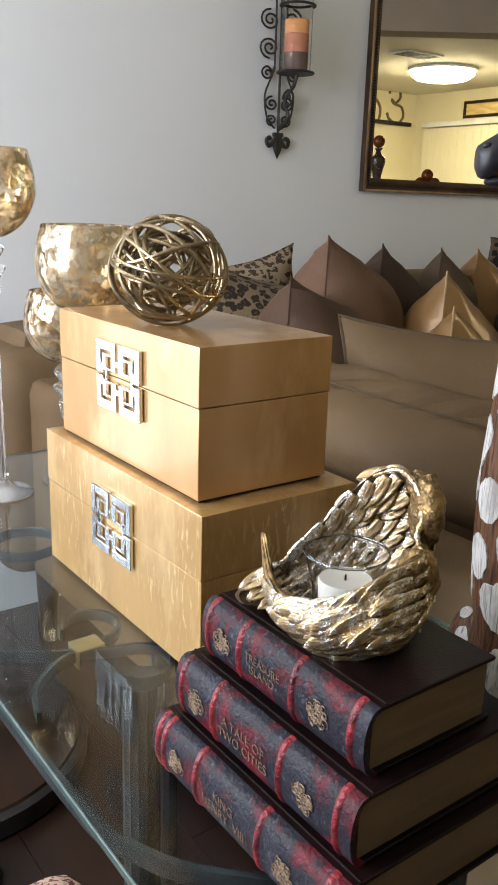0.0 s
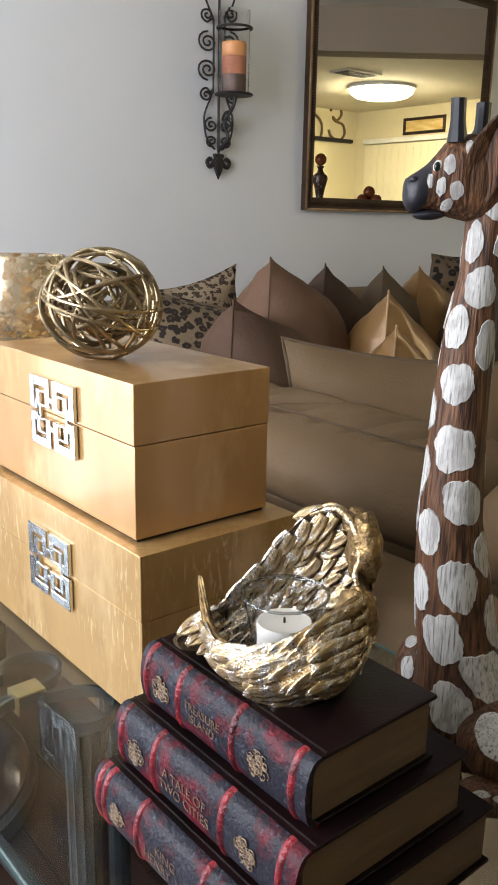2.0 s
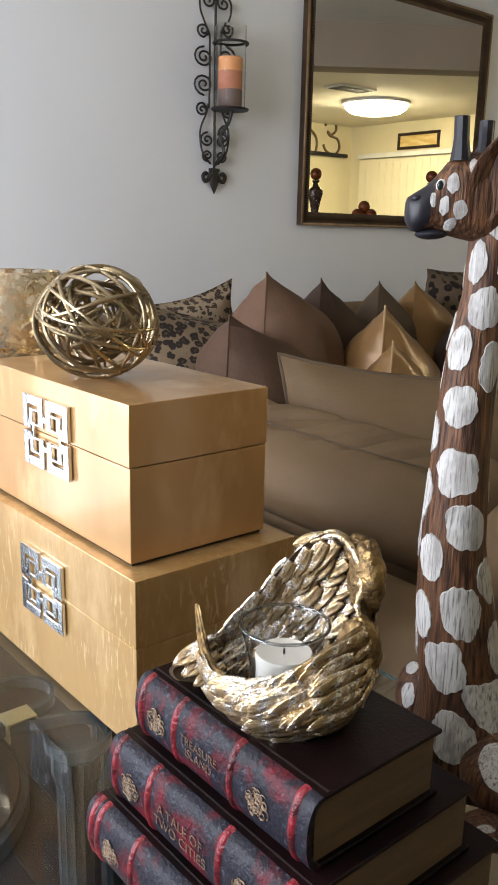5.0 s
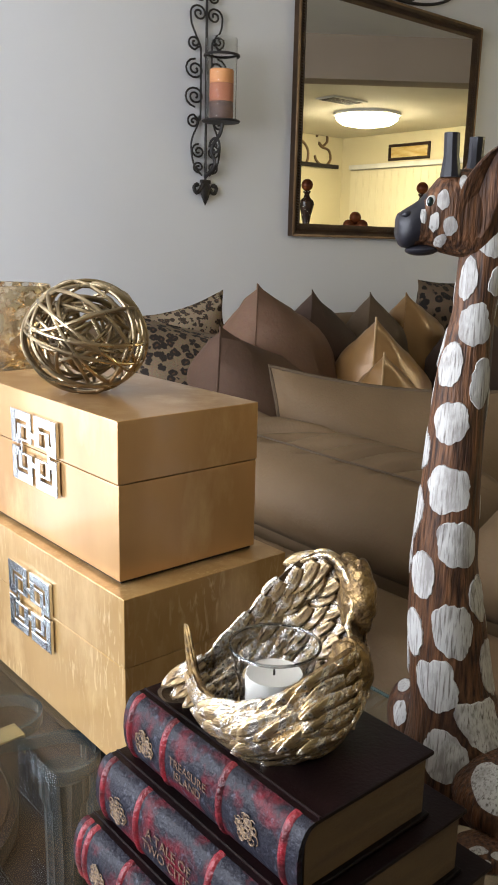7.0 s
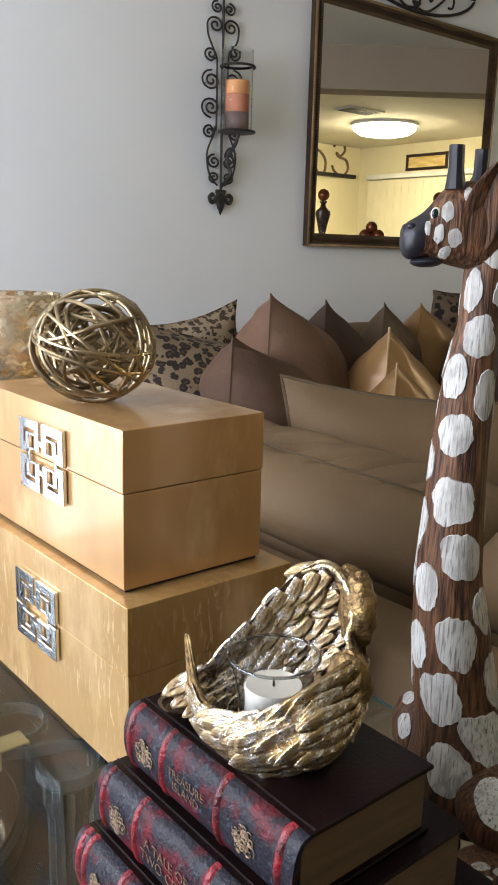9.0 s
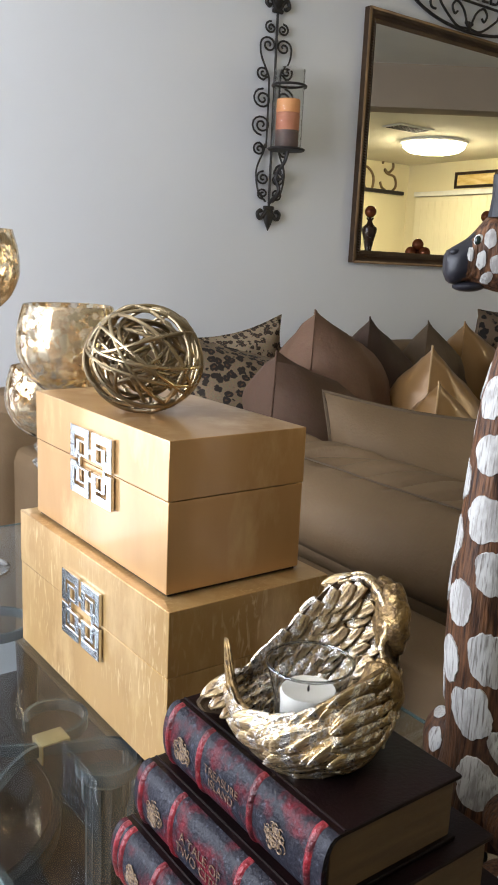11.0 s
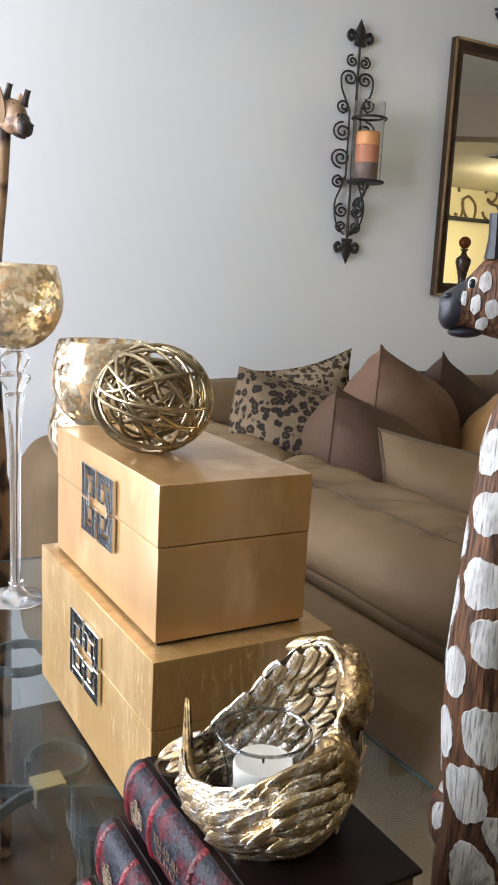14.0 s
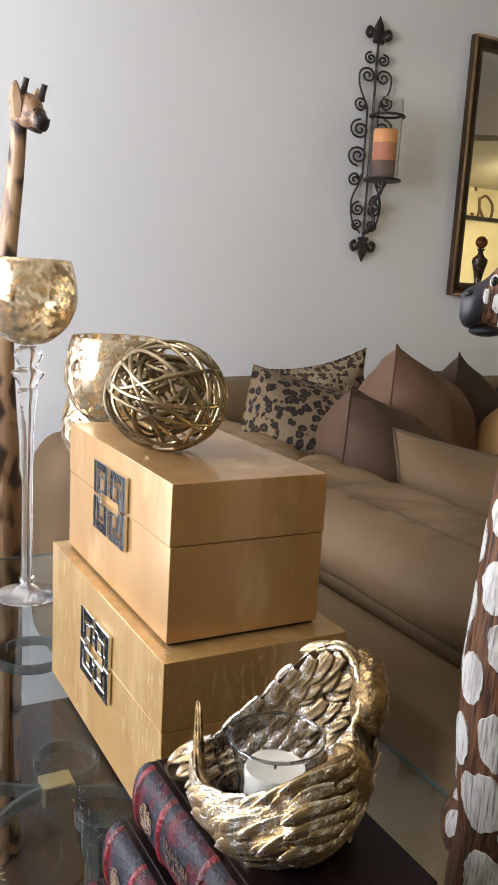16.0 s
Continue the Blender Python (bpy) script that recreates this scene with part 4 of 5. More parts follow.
SPINE = [(-0.034, 0.001, 0.058, 0.062), (-0.034, 0.03, 0.058, 0.062), (-0.027, 0.06, 0.047, 0.056), (-0.0195, 0.087, 0.0395, 0.046), (-0.0125, 0.115, 0.0365, 0.040), (-0.005, 0.17, 0.0335, 0.036),
         (0.001, 0.223, 0.0285, 0.031), (0.001, 0.285, 0.025, 0.0265), (-0.0003, 0.345, 0.023, 0.0235), (-0.0025, 0.395, 0.0215, 0.0205), (-0.0065, 0.44, 0.0165, 0.018), (-0.0095, 0.475, 0.0185, 0.018),
         (-0.011, 0.51, 0.0175, 0.0165)]


def spine_row(z):
    i = max(0, min(len(SPINE) - 2, next((j for j in range(len(SPINE) - 1) if SPINE[j + 1][1] >= z), len(SPINE) - 2)))
    f = (z - SPINE[i][1]) / (SPINE[i + 1][1] - SPINE[i][1])
    return [p + (q - p) * f for p, q in zip(SPINE[i], SPINE[i + 1])]


def ragged(t, seed):
    """The uneven outline of a dab of paint: an angle to a radius near 1."""
    c, d = math.cos(t), math.sin(t)
    return 1 + 0.26 * noise.noise((c * 1.1 + seed, d * 1.1, seed * 0.37)) + 0.1 * noise.noise((c * 3.5 + seed, d * 3.5, 4.0)) + 0.05 * noise.noise((c * 9 + seed, d * 9, 7.0))


def dab_on(bm, c, r, nrm, half, seed):
    """A dab of paint on an ellipsoid, around one direction."""
    nrm = Vector(nrm).normalized()
    a1 = nrm.orthogonal().normalized()
    a2 = nrm.cross(a1)
    mean = (r[0] + r[1] + r[2]) / 3
    loops = []
    for g in (1.0, 0.97, 0.6, 0.2):
        loop = []
        for k in range(32):
            t = 2 * math.pi * k / 32
            q = g * half / mean * ragged(t, seed)
            d = (nrm + a1 * q * math.cos(t) + a2 * q * math.sin(t)).normalized()
            f = 1.012 if g < 1 else 0.98
            loop.append(Vector(c) + Vector((d.x * r[0], d.y * r[1], d.z * r[2])) * f)
        loops.append(loop)
    rings(bm, loops, True, False, 4)


def giraffe(name, label, m, mats, spots):
    """A reclining giraffe carved in one piece: +x is where the nose points, 0.57 high."""
    bm = bmesh.new()
    carve_head(bm, Matrix.Identity(4))
    n = 36
    loops = []
    for z in np.linspace(0.001, 0.51, 64):
        cx, _, rx, ry = spine_row(z)
        loops.append([(cx + rx * math.cos(2 * math.pi * k / n) * (1 + 0.025 * noise.noise((k * 0.7, z * 16, 1))), ry * math.sin(2 * math.pi * k / n) * (1 + 0.025 * noise.noise((k * 0.7, z * 16, 3))), z) for k in range(n)])
    rings(bm, loops)
    # far knee, near haunch and the foot tucked under it
    ellipsoid(bm, (0.008, -0.066, 0.034), (0.020, 0.026, 0.0345))
    dab_on(bm, (0.008, -0.066, 0.034), (0.020, 0.026, 0.0345), (0.6, 0.75, 0.3), 0.011, 2.1)
    dab_on(bm, (0.008, -0.066, 0.034), (0.020, 0.026, 0.0345), (-0.4, 0.9, 0.25), 0.010, 5.3)
    dab_on(bm, (0.008, -0.066, 0.034), (0.020, 0.026, 0.0345), (0.3, 0.1, 0.95), 0.009, 7.7)
    hc, hr = (-0.052, 0.062, 0.036), (0.046, 0.052, 0.0355)
    ellipsoid(bm, hc, hr, n=28, k=16)
    for dx, dy, dz, sz, seed in ((0.42, 0.55, 0.72, 0.024, 3.3), (-0.5, 0.55, 0.6, 0.02, 6.1), (-0.2, -0.1, 0.97, 0.016, 8.2), (-0.2, 0.98, 0.1, 0.014, 1.7)):
        dab_on(bm, hc, hr, (dx, dy, dz), sz, seed)
    fc, fr = (-0.026, 0.106, 0.0135), (0.034, 0.022, 0.013)
    ellipsoid(bm, fc, fr)
    for dx, dy, dz, sz, seed in ((0.75, 0.4, 0.5, 0.0035, 1.0), (0.35, 0.5, 0.8, 0.005, 2.0), (0.3, 0.85, 0.4, 0.0042, 3.0), (0.6, 0.75, 0.1, 0.003, 4.0), (-0.1, 0.7, 0.7, 0.0045, 5.0), (-0.4, 0.8, 0.4, 0.004, 6.0)):
        dab_on(bm, fc, fr, (dx, dy, dz), sz, seed)
    # painted spots lie as thin patches on the neck
    for z, a, half, tall in spots:
        half, tall = half * 0.9, tall * (0.92 if z > 0.13 else 0.84)
        loops = []
        for g in (1.0, 0.97, 0.7, 0.4, 0.12):
            loop = []
            for i in range(44):
                t = 2 * math.pi * i / 44
                q = g * ragged(t, z * 40 + a)
                zz = min(0.508, max(0.003, z + q * tall * math.sin(t)))
                cx, _, rx, ry = spine_row(zz)
                aa = a + q * half * math.cos(t) / ((rx + ry) / 2)
                lift = 0.0007 if g < 1 else -0.0006
                loop.append((cx + (rx * 1.012 + lift) * math.cos(aa), (ry * 1.012 + lift) * math.sin(aa), zz))
            loops.append(loop)
        rings(bm, loops, True, False, 4)
    for x, z, w, h in ((0.0297, 0.5243, 0.0046, 0.0077), (0.0435, 0.5118, 0.0024, 0.0056), (0.0352, 0.5076, 0.0038, 0.0075), (0.0231, 0.5042, 0.0058, 0.0074), (0.0289, 0.4935, 0.0042, 0.0055), (0.0145, 0.5364, 0.0038, 0.0064)):
        for s in (-1, 1):
            loops = []
            for g, out in ((1.0, -0.0004), (0.96, 0.0006), (0.5, 0.0009), (0.1, 0.0009)):
                loop = []
                for k in range(24):
                    t = 2 * math.pi * k / 24
                    q = g * ragged(t, x * 300 + z * 90)
                    px, pz = x + w * q * math.cos(t), z + h * q * math.sin(t)
                    loop.append((px, s * (head_side(px, pz) + out), pz))
                loops.append(loop)
            rings(bm, loops, True, False, 4)
    ob = part(name, bm, mats, None, "")
    ob.matrix_world = m
    return tagged(ob, label, "figurine")


# spots on the side that is seen: height, bearing, half width, half height
spot_list = [(0.466, 0.81, 0.0085, 0.019), (0.497, 1.75, 0.0125, 0.017), (0.464, 2.2, 0.010, 0.0132), (0.429, 1.47, 0.0155, 0.0184), (0.396, 0.70, 0.0115, 0.0206), (0.382, 2.06, 0.0115, 0.0212),
             (0.349, 1.1, 0.0175, 0.0217), (0.322, -0.08, 0.0115, 0.018), (0.294, 1.25, 0.0212, 0.0226), (0.2675, -0.02, 0.0125, 0.0236), (0.247, 1.7, 0.020, 0.0236), (0.2176, 0.62, 0.015, 0.0245),
             (0.198, 2.42, 0.0135, 0.0213), (0.172, 1.5, 0.0207, 0.0275), (0.161, 0.33, 0.0145, 0.0231), (0.121, 1.0, 0.0225, 0.0278), (0.1325, 2.6, 0.017, 0.0282), (0.0894, 1.9, 0.0266, 0.025), (0.058, 0.96, 0.0255, 0.026)]
rg = random.Random(5)
for j, z in enumerate((0.07, 0.12, 0.17, 0.22, 0.27, 0.32, 0.365, 0.41, 0.45)):
    for k in range(3):
        spot_list.append((z + rg.uniform(-0.006, 0.006), 3.5 + 0.95 * k + 0.45 * (j % 2), (0.024 - 0.03 * z) * rg.uniform(0.85, 1.05), 0.0265 - 0.02 * z))
giraffe("giraffe_figurine", "carved brown wooden giraffe with white brushed spots and black horns", pose(0.644, 0.458, GT, 0, 0, 140), [M_GIRAFFE, M_HORN, M_EYEWHITE, M_EYE, M_SPOT], spot_list)


def tall_giraffe(label, m, mats):
    """A floor-standing carved giraffe, 1.64 high, in one piece; +x is where the nose points."""
    bm = bmesh.new()
    n = 24
    for x, y in ((0.024, 0.019), (0.024, -0.019), (-0.024, 0.019), (-0.024, -0.019)):
        rows = [(0.001, 0.022), (0.03, 0.0235), (0.05, 0.019), (0.3, 0.0195), (0.36, 0.021), (0.42, 0.02), (0.62, 0.021), (0.8, 0.022), (0.88, 0.02), (0.93, 0.006)]
        rings(bm, [[(x + r * math.cos(2 * math.pi * k / 14), y + r * math.sin(2 * math.pi * k / 14), z) for k in range(14)] for z, r in rows])
    ellipsoid(bm, (-0.002, -0.004, 0.87), (0.044, 0.038, 0.15), Matrix.Rotation(radians(-4), 3, "Y"))
    neck = smooth_path([(0.004, 0.005, 0.8), (0.004, 0.005, 0.9), (0.004, 0.005, 1.02), (0.007, 0.008, 1.13), (0.012, 0.015, 1.31), (0.022, 0.027, 1.46), (0.027, 0.033, 1.575)], 6)
    rad = [0.038 if p.z < 0.95 else 0.038 - 0.0165 * min(1.0, (p.z - 0.95) / 0.2) - 0.0065 * min(1.0, max(0.0, p.z - 1.15) / 0.35) for p in neck]
    tube(bm, neck, rad, n)
    carve_head(bm, pose(0.032, 0.036, 1.574, 0, 17, 0) @ Matrix.Diagonal((0.9, 1.02, 0.93, 1)) @ Matrix.Translation((0, 0, -0.512)), 2)
    ob = part("giraffe_figurine", bm, mats)
    ob.matrix_world = m
    return tagged(ob, label, "figurine")


tall_giraffe("tall pale carved wooden giraffe with dark brown patches behind the table", pose(0.486, 1.635, 0, 0, 0, -50), [M_GIRAFFE_TAN, M_MUZZLE, M_TAN_PLAIN, M_EYE])

# ---------------- sofa ----------------


def soft_box(lo, hi, r=0.06, n=12, sag=0.01, seed=0.0, wrinkle=0.004):
    """An upholstered block: rounded, slightly puffed and uneven."""
    bm = bmesh.new()
    bmesh.ops.create_cube(bm, size=2)
    bmesh.ops.subdivide_edges(bm, edges=bm.edges, cuts=n, use_grid_fill=True)
    c = Vector([(a + b) / 2 for a, b in zip(lo, hi)])
    h = Vector([(b - a) / 2 for a, b in zip(lo, hi)])
    for v in bm.verts:
        p = Vector((v.co.x * h.x, v.co.y * h.y, v.co.z * h.z))
        core = Vector([max(-(h[i] - r), min(h[i] - r, p[i])) for i in range(3)])
        d = p - core
        if d.length > 1e-9:
            m = max(abs(d[i]) for i in range(3))
            p = core + d.normalized() * min(r, m if m > 0 else r)
        puff = 1 + sag * (1 - v.co.x ** 2) * (1 - v.co.y ** 2) + sag * (1 - v.co.y ** 2) * (1 - v.co.z ** 2) + sag * (1 - v.co.x ** 2) * (1 - v.co.z ** 2)
        p = p * puff
        p += p.normalized() * wrinkle * noise.noise(p * 7 + Vector((seed, seed * 2, 0)))
        v.co = c + p
    return bm


SOFA = [M_LEATHER]
sofa = thing("sectional_sofa", "beige leather corner sofa with soft back cushions", "sofa", pose(1.6, 1.4, 0))
part("back_frame", local(sofa, soft_box((0.785, -0.6, 0.25), (0.94, 2.2, 0.80), 0.035, 14, 0.0, 1, 0.002)), SOFA, sofa)
part("back_frame", local(sofa, soft_box((0.80, 2.06, 0.22), (3.4, 2.29, 0.92), 0.05, 14, 0.0, 2, 0.002)), SOFA, sofa)
part("seat_base", local(sofa, soft_box((0.90, -0.6, 0.2), (1.85, 2.1, 0.32), 0.03, 8, 0.0, 3, 0.001)), SOFA, sofa)
part("seat_base", local(sofa, soft_box((1.83, 1.1, 0.2), (3.4, 2.1, 0.32), 0.03, 8, 0.0, 3, 0.001)), SOFA, sofa)
for lo, hi in (((1.15, -0.55, 0.29), (1.85, 0.4, 0.46)), ((1.15, 0.41, 0.29), (1.85, 1.2, 0.46)), ((1.15, 1.21, 0.29), (1.85, 2.06, 0.46)), ((1.86, 1.12, 0.29), (2.6, 2.06, 0.46)), ((2.61, 1.12, 0.29), (3.38, 2.06, 0.46))):
    part("seat_cushion", local(sofa, soft_box(lo, hi, 0.05, 10, 0.02, lo[1], 0.004)), SOFA, sofa)


def bolster(y0, y1, seed):
    """A back cushion along the sofa's back: a fixed cross-section with gathered folds."""
    sec = [(0.975, 0.785), (0.945, 0.81), (0.927, 0.845), (0.930, 0.878), (0.953, 0.912), (1.003, 0.937), (1.045, 0.954), (1.08, 0.956), (1.115, 0.942), (1.15, 0.90), (1.175, 0.83), (1.19, 0.62), (1.18, 0.46), (0.99, 0.46), (0.98, 0.6)]
    sec = [tuple(p[:2]) for p in smooth_path([(x, z, 0) for x, z in sec + sec[:1]], 9)[:-1]]
    n = 230
    loops = []
    for i in range(n + 1):
        f = i / n
        y = y0 + (y1 - y0) * f
        e = min(f, 1 - f) * (y1 - y0) / 0.07
        k = 1.0 if e >= 1 else 0.72 + 0.28 * math.sqrt(max(0.0, 1 - (1 - e) ** 2))
        cx, cz = 1.065, 0.72
        loop = []
        for x, z in sec:
            w = 0.0
            if z > 0.9 and x > 0.99:
                w = -0.075 * max(0.0, 0.32 - abs(noise.noise((seed + x * 2, y * 13 + x * 14, 0.0)))) * min(1, (x - 0.99) / 0.05) * (1 - min(1, max(0, x - 1.06) / 0.09))
            w += 0.006 * noise.noise((x * 5, y * 4 + seed, z * 5))
            loop.append((cx + (x - cx) * k, y, cz + (z - cz) * k + w))
        loops.append(loop)
    return rings(bmesh.new(), loops)


for y0, y1, sd in ((-0.58, 0.66, 1.0), (0.67, 1.455, 5.0), (1.46, 2.05, 9.0)):
    c = part("back_cushion", local(sofa, bolster(y0, y1, sd)), SOFA, sofa)
    bm = bmesh.new()
    tube(bm, [(1.001, y, 0.9375 + 0.006 * noise.noise((1.001 * 5, y * 4 + sd, 0.9375 * 5))) for y in np.linspace(y0 + 0.06, y1 - 0.06, 40)], 0.0018, 6)
    part("seam", local(sofa, bm), M_SEAM, c, "stitched seam")
for x0, x1 in ((0.98, 1.75), (1.77, 2.55), (2.57, 3.35)):
    part("back_cushion", local(sofa, soft_box((x0, 1.93, 0.45), (x1, 2.2, 1.02), 0.09, 12, 0.03, x0, 0.008)), SOFA, sofa)
for fx, fy in ((0.86, -0.5), (0.86, 0.8), (0.86, 2.1), (1.7, -0.5), (1.7, 0.9), (3.3, 1.2), (3.3, 2.1)):
    part("foot", local(sofa, lathe([(0.022, 0.0), (0.026, 0.02), (0.034, 0.26)], 20, None, (fx, fy, 0))), M_WOODTOP, sofa, "dark tapered wooden foot")
part("arm", local(sofa, soft_box((0.70, 1.98, 0.25), (0.96, 2.3, 0.86), 0.09, 10, 0.02, 4, 0.004)), SOFA, sofa)

# ---------------- loose cushions ----------------


def pillow(label, material, tip, away, w, h, thick, lean=0.0, roll=0.0, seed=1.0, category="pillow", pipe=None, peak=0.6, piping=0.0022, pinch=0.08, swell=0.5):
    """A knife-edged cushion. tip: its upper corner on the near side; away: heading (degrees) of its width from there."""
    d = Vector((math.cos(radians(away)), math.sin(radians(away)), 0))
    nrm = Vector((-d.y, d.x, 0))
    upv = (Vector((0, 0, 1)) + nrm * lean + d * roll).normalized()
    d = (d - upv * d.dot(upv)).normalized()
    nrm = upv.cross(d)
    c = Vector(tip) + d * w / 2 - upv * h / 2
    bm = bmesh.new()
    n = 22
    grid = {}
    for side in (0, 1):
        for i in range(n + 1):
            for j in range(n + 1):
                if side and (i in (0, n) or j in (0, n)):
                    grid[1, i, j] = grid[0, i, j]
                    continue
                u, v = 2 * i / n - 1, 2 * j / n - 1
                t = max(0, 1 - u * u) ** swell * max(0, 1 - v * v) ** peak
                x = u * (1 - pinch * (1 - v * v)) * w / 2
                z = v * (1 - pinch * (1 - u * u)) * h / 2
                y = (t * thick / 2 + 0.028 * t * noise.noise((u * 1.7 + seed * 3, v * 2.1, side * 5)) + 0.012 * t ** 0.4 * noise.noise((u * 4.3 + seed, v * 4.3, side * 9))) * (1 if side else -1)
                grid[side, i, j] = bm.verts.new((x, y, z))
        for i in range(n):
            for j in range(n):
                q = (grid[side, i, j], grid[side, i + 1, j], grid[side, i + 1, j + 1], grid[side, i, j + 1])
                bm.faces.new(q if side else q[::-1])
    m = Matrix((d, nrm, upv)).transposed().to_4x4()
    m.translation = c
    p = thing("throw_pillow", label, category, m, "pillows on the sofa")
    part("cover", bm, material, p)
    bm = bmesh.new()
    edge = []
    for u, v in [(-1 + 2 * k / 16, -1) for k in range(16)] + [(1, -1 + 2 * k / 16) for k in range(16)] + [(1 - 2 * k / 16, 1) for k in range(16)] + [(-1, 1 - 2 * k / 16) for k in range(16)]:
        edge.append((u * (1 - pinch * (1 - v * v)) * w / 2, 0, v * (1 - pinch * (1 - u * u)) * h / 2))
    tube(bm, edge, piping, 6, closed=True)
    part("piping", bm, pipe or material, p)
    return p


pillow("leopard-print fleece throw pillow on the sofa corner", M_LEOPARD_FINE, (1.525, 1.875, 1.134), 172, 0.33, 0.46, 0.24, 0.2, 0.2, 1, peak=0.45, pinch=0.12)
pillow("leopard-print fleece throw pillow with a pinched corner", M_LEOPARD, (1.112, 1.755, 1.098), -14, 0.44, 0.42, 0.28, 0.12, 0.22, 2, peak=0.5, pinch=0.03)
pillow("mauve-brown suede throw pillow standing on its corner", M_MAUVE, (1.40, 1.585, 1.168), 36, 0.5, 0.56, 0.38, 0.0, 0.2, 3, peak=0.54)
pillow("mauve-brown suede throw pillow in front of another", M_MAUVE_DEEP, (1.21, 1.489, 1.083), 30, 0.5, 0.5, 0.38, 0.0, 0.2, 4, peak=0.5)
pillow("dark brown suede throw pillow against the sofa back", M_DARKBROWN, (1.72, 1.72, 1.14), 40, 0.5, 0.52, 0.34, 0.0, 0.25, 5)
pillow("taupe cloth throw pillow among the others", M_OLIVE, (2.013, 1.765, 1.124), 37, 0.48, 0.5, 0.3, 0.0, 0.25, 6)
pillow("shiny bronze-gold satin throw pillow with piped seam", M_SATIN, (1.684, 1.452, 1.087), 38, 0.46, 0.5, 0.34, 0.0, 0.22, 7, pipe=M_SATIN_PIPE, peak=0.72, piping=0.003)
pillow("small bronze-gold satin throw pillow leaning before the other", M_SATIN, (1.614, 1.36, 1.012), 36, 0.4, 0.44, 0.28, 0.0, 0.2, 12, pipe=M_SATIN_PIPE, peak=0.72, piping=0.003)
pillow("bronze-gold satin throw pillow further along the sofa", M_SATIN, (2.227, 1.80, 1.117), 30, 0.46, 0.48, 0.28, 0.0, 0.2, 8)
pillow("brown suede throw pillow beside the gold ones", M_DARKBROWN, (2.2, 1.523, 1.099), 28, 0.46, 0.48, 0.3, 0.0, 0.2, 9)
pillow("dark leopard-print throw pillow at the back of the sofa", M_LEOPARD_DARK, (2.50, 1.97, 1.146), 0, 0.42, 0.42, 0.2, 0.1, 0.0, 10)
pillow("large beige leather loose cushion with piped edge", M_LEATHER, (1.172, 1.282, 1.026), -47, 0.62, 0.5, 0.32, 0.2, 0.02, 11, "cushion", M_SEAM, 0.75, 0.0042, 0.13, 0.75)

# ---------------- wall sconce ----------------
SX, SZ0, SZ1 = 1.804, 1.379, 2.137
sconce = thing("wall_sconce", "black wrought-iron scroll candle sconce on the wall", "sconce", pose(SX, BACK - 0.012, SZ0))
SH = SZ1 - SZ0


def iron(name, pts, r=0.0042, parent=sconce):
    bm = bmesh.new()
    tube(bm, [(x, y, z) for x, y, z in pts], r, 7)
    return part(name, bm, M_IRON, parent)


def fleur(sign, z):
    bm = bmesh.new()
    prof = [(0.001, 0.076), (0.015, 0.05), (0.021, 0.032), (0.012, 0.012), (0.008, 0.0)]
    loops = [[(x * math.cos(2 * math.pi * k / 10), 0.45 * x * math.sin(2 * math.pi * k / 10), z + sign * (h)) for k in range(10)] for x, h in prof]
    rings(bm, loops)
    for s in (-1, 1):
        pts = [(s * 0.006, 0, z), (s * 0.012, 0, z + sign * 0.012), (s * 0.024, 0, z + sign * 0.03), (s * 0.038, 0, z + sign * 0.036), (s * 0.046, 0, z + sign * 0.02), (s * 0.035, 0, z + sign * 0.010), (s * 0.03, 0, z + sign * 0.016)]
        tube(bm, smooth_path(pts, 4), 0.0065, 7)
    box(bm, (-0.02, -0.006, z - 0.006), (0.02, 0.006, z + 0.006), 0.003)
    return part("fleur_finial", bm, M_IRON, sconce, "cast black fleur-de-lis finial")


fleur(1, SH - 0.076)
fleur(-1, 0.076)
iron("spine_bar", [(0, 0, 0.07), (0, 0, SH * 0.5), (0, 0, SH - 0.07)], 0.0042)
for s in (-1, 1):
    for zc, xc, r, turns, st in ((0.831, 0.019, 0.0185, 1.6, math.pi / 2), (0.762, 0.024, 0.025, 1.6, 0.0), (0.648, 0.037, 0.0205, 1.5, -math.pi / 2), (0.545, 0.035, 0.031, 1.9, math.pi / 2),
                                 (0.440, 0.035, 0.032, 1.9, -math.pi / 2), (0.340, 0.039, 0.0205, 1.5, math.pi / 2), (0.222, 0.023, 0.0225, 1.6, math.pi / 2), (0.158, 0.022, 0.0175, 1.6, -math.pi / 2)):
        iron("scroll", [(s * 1.28 * x, 0, z) for x, z in spiral((xc, SH * zc), r, turns, st, 1 if st < 1 else -1)], 0.0032)
    iron("scroll_arm", smooth_path([(s * 0.063, 0, SH * 0.762), (s * 0.059, 0, SH * 0.72), (s * 0.041, 0, SH * 0.675), (s * 0.024, 0, SH * 0.635), (s * 0.022, 0, SH * 0.58)], 6), 0.0032)
    iron("scroll_arm", smooth_path([(s * 0.047, 0, SH * 0.62), (s * 0.026, 0, SH * 0.635), (s * 0.022, 0, SH * 0.60), (s * 0.022, 0, SH * 0.39), (s * 0.026, 0, SH * 0.35), (s * 0.049, 0, SH * 0.367)], 6), 0.0032)
    iron("scroll_arm", smooth_path([(s * 0.026, 0, SH * 0.365), (s * 0.033, 0, SH * 0.33), (s * 0.055, 0, SH * 0.27), (s * 0.058, 0, SH * 0.225), (s * 0.046, 0, SH * 0.165), (s * 0.015, 0, SH * 0.125)], 6), 0.0032)
CY, PZ = -0.085, 1.63 - SZ0
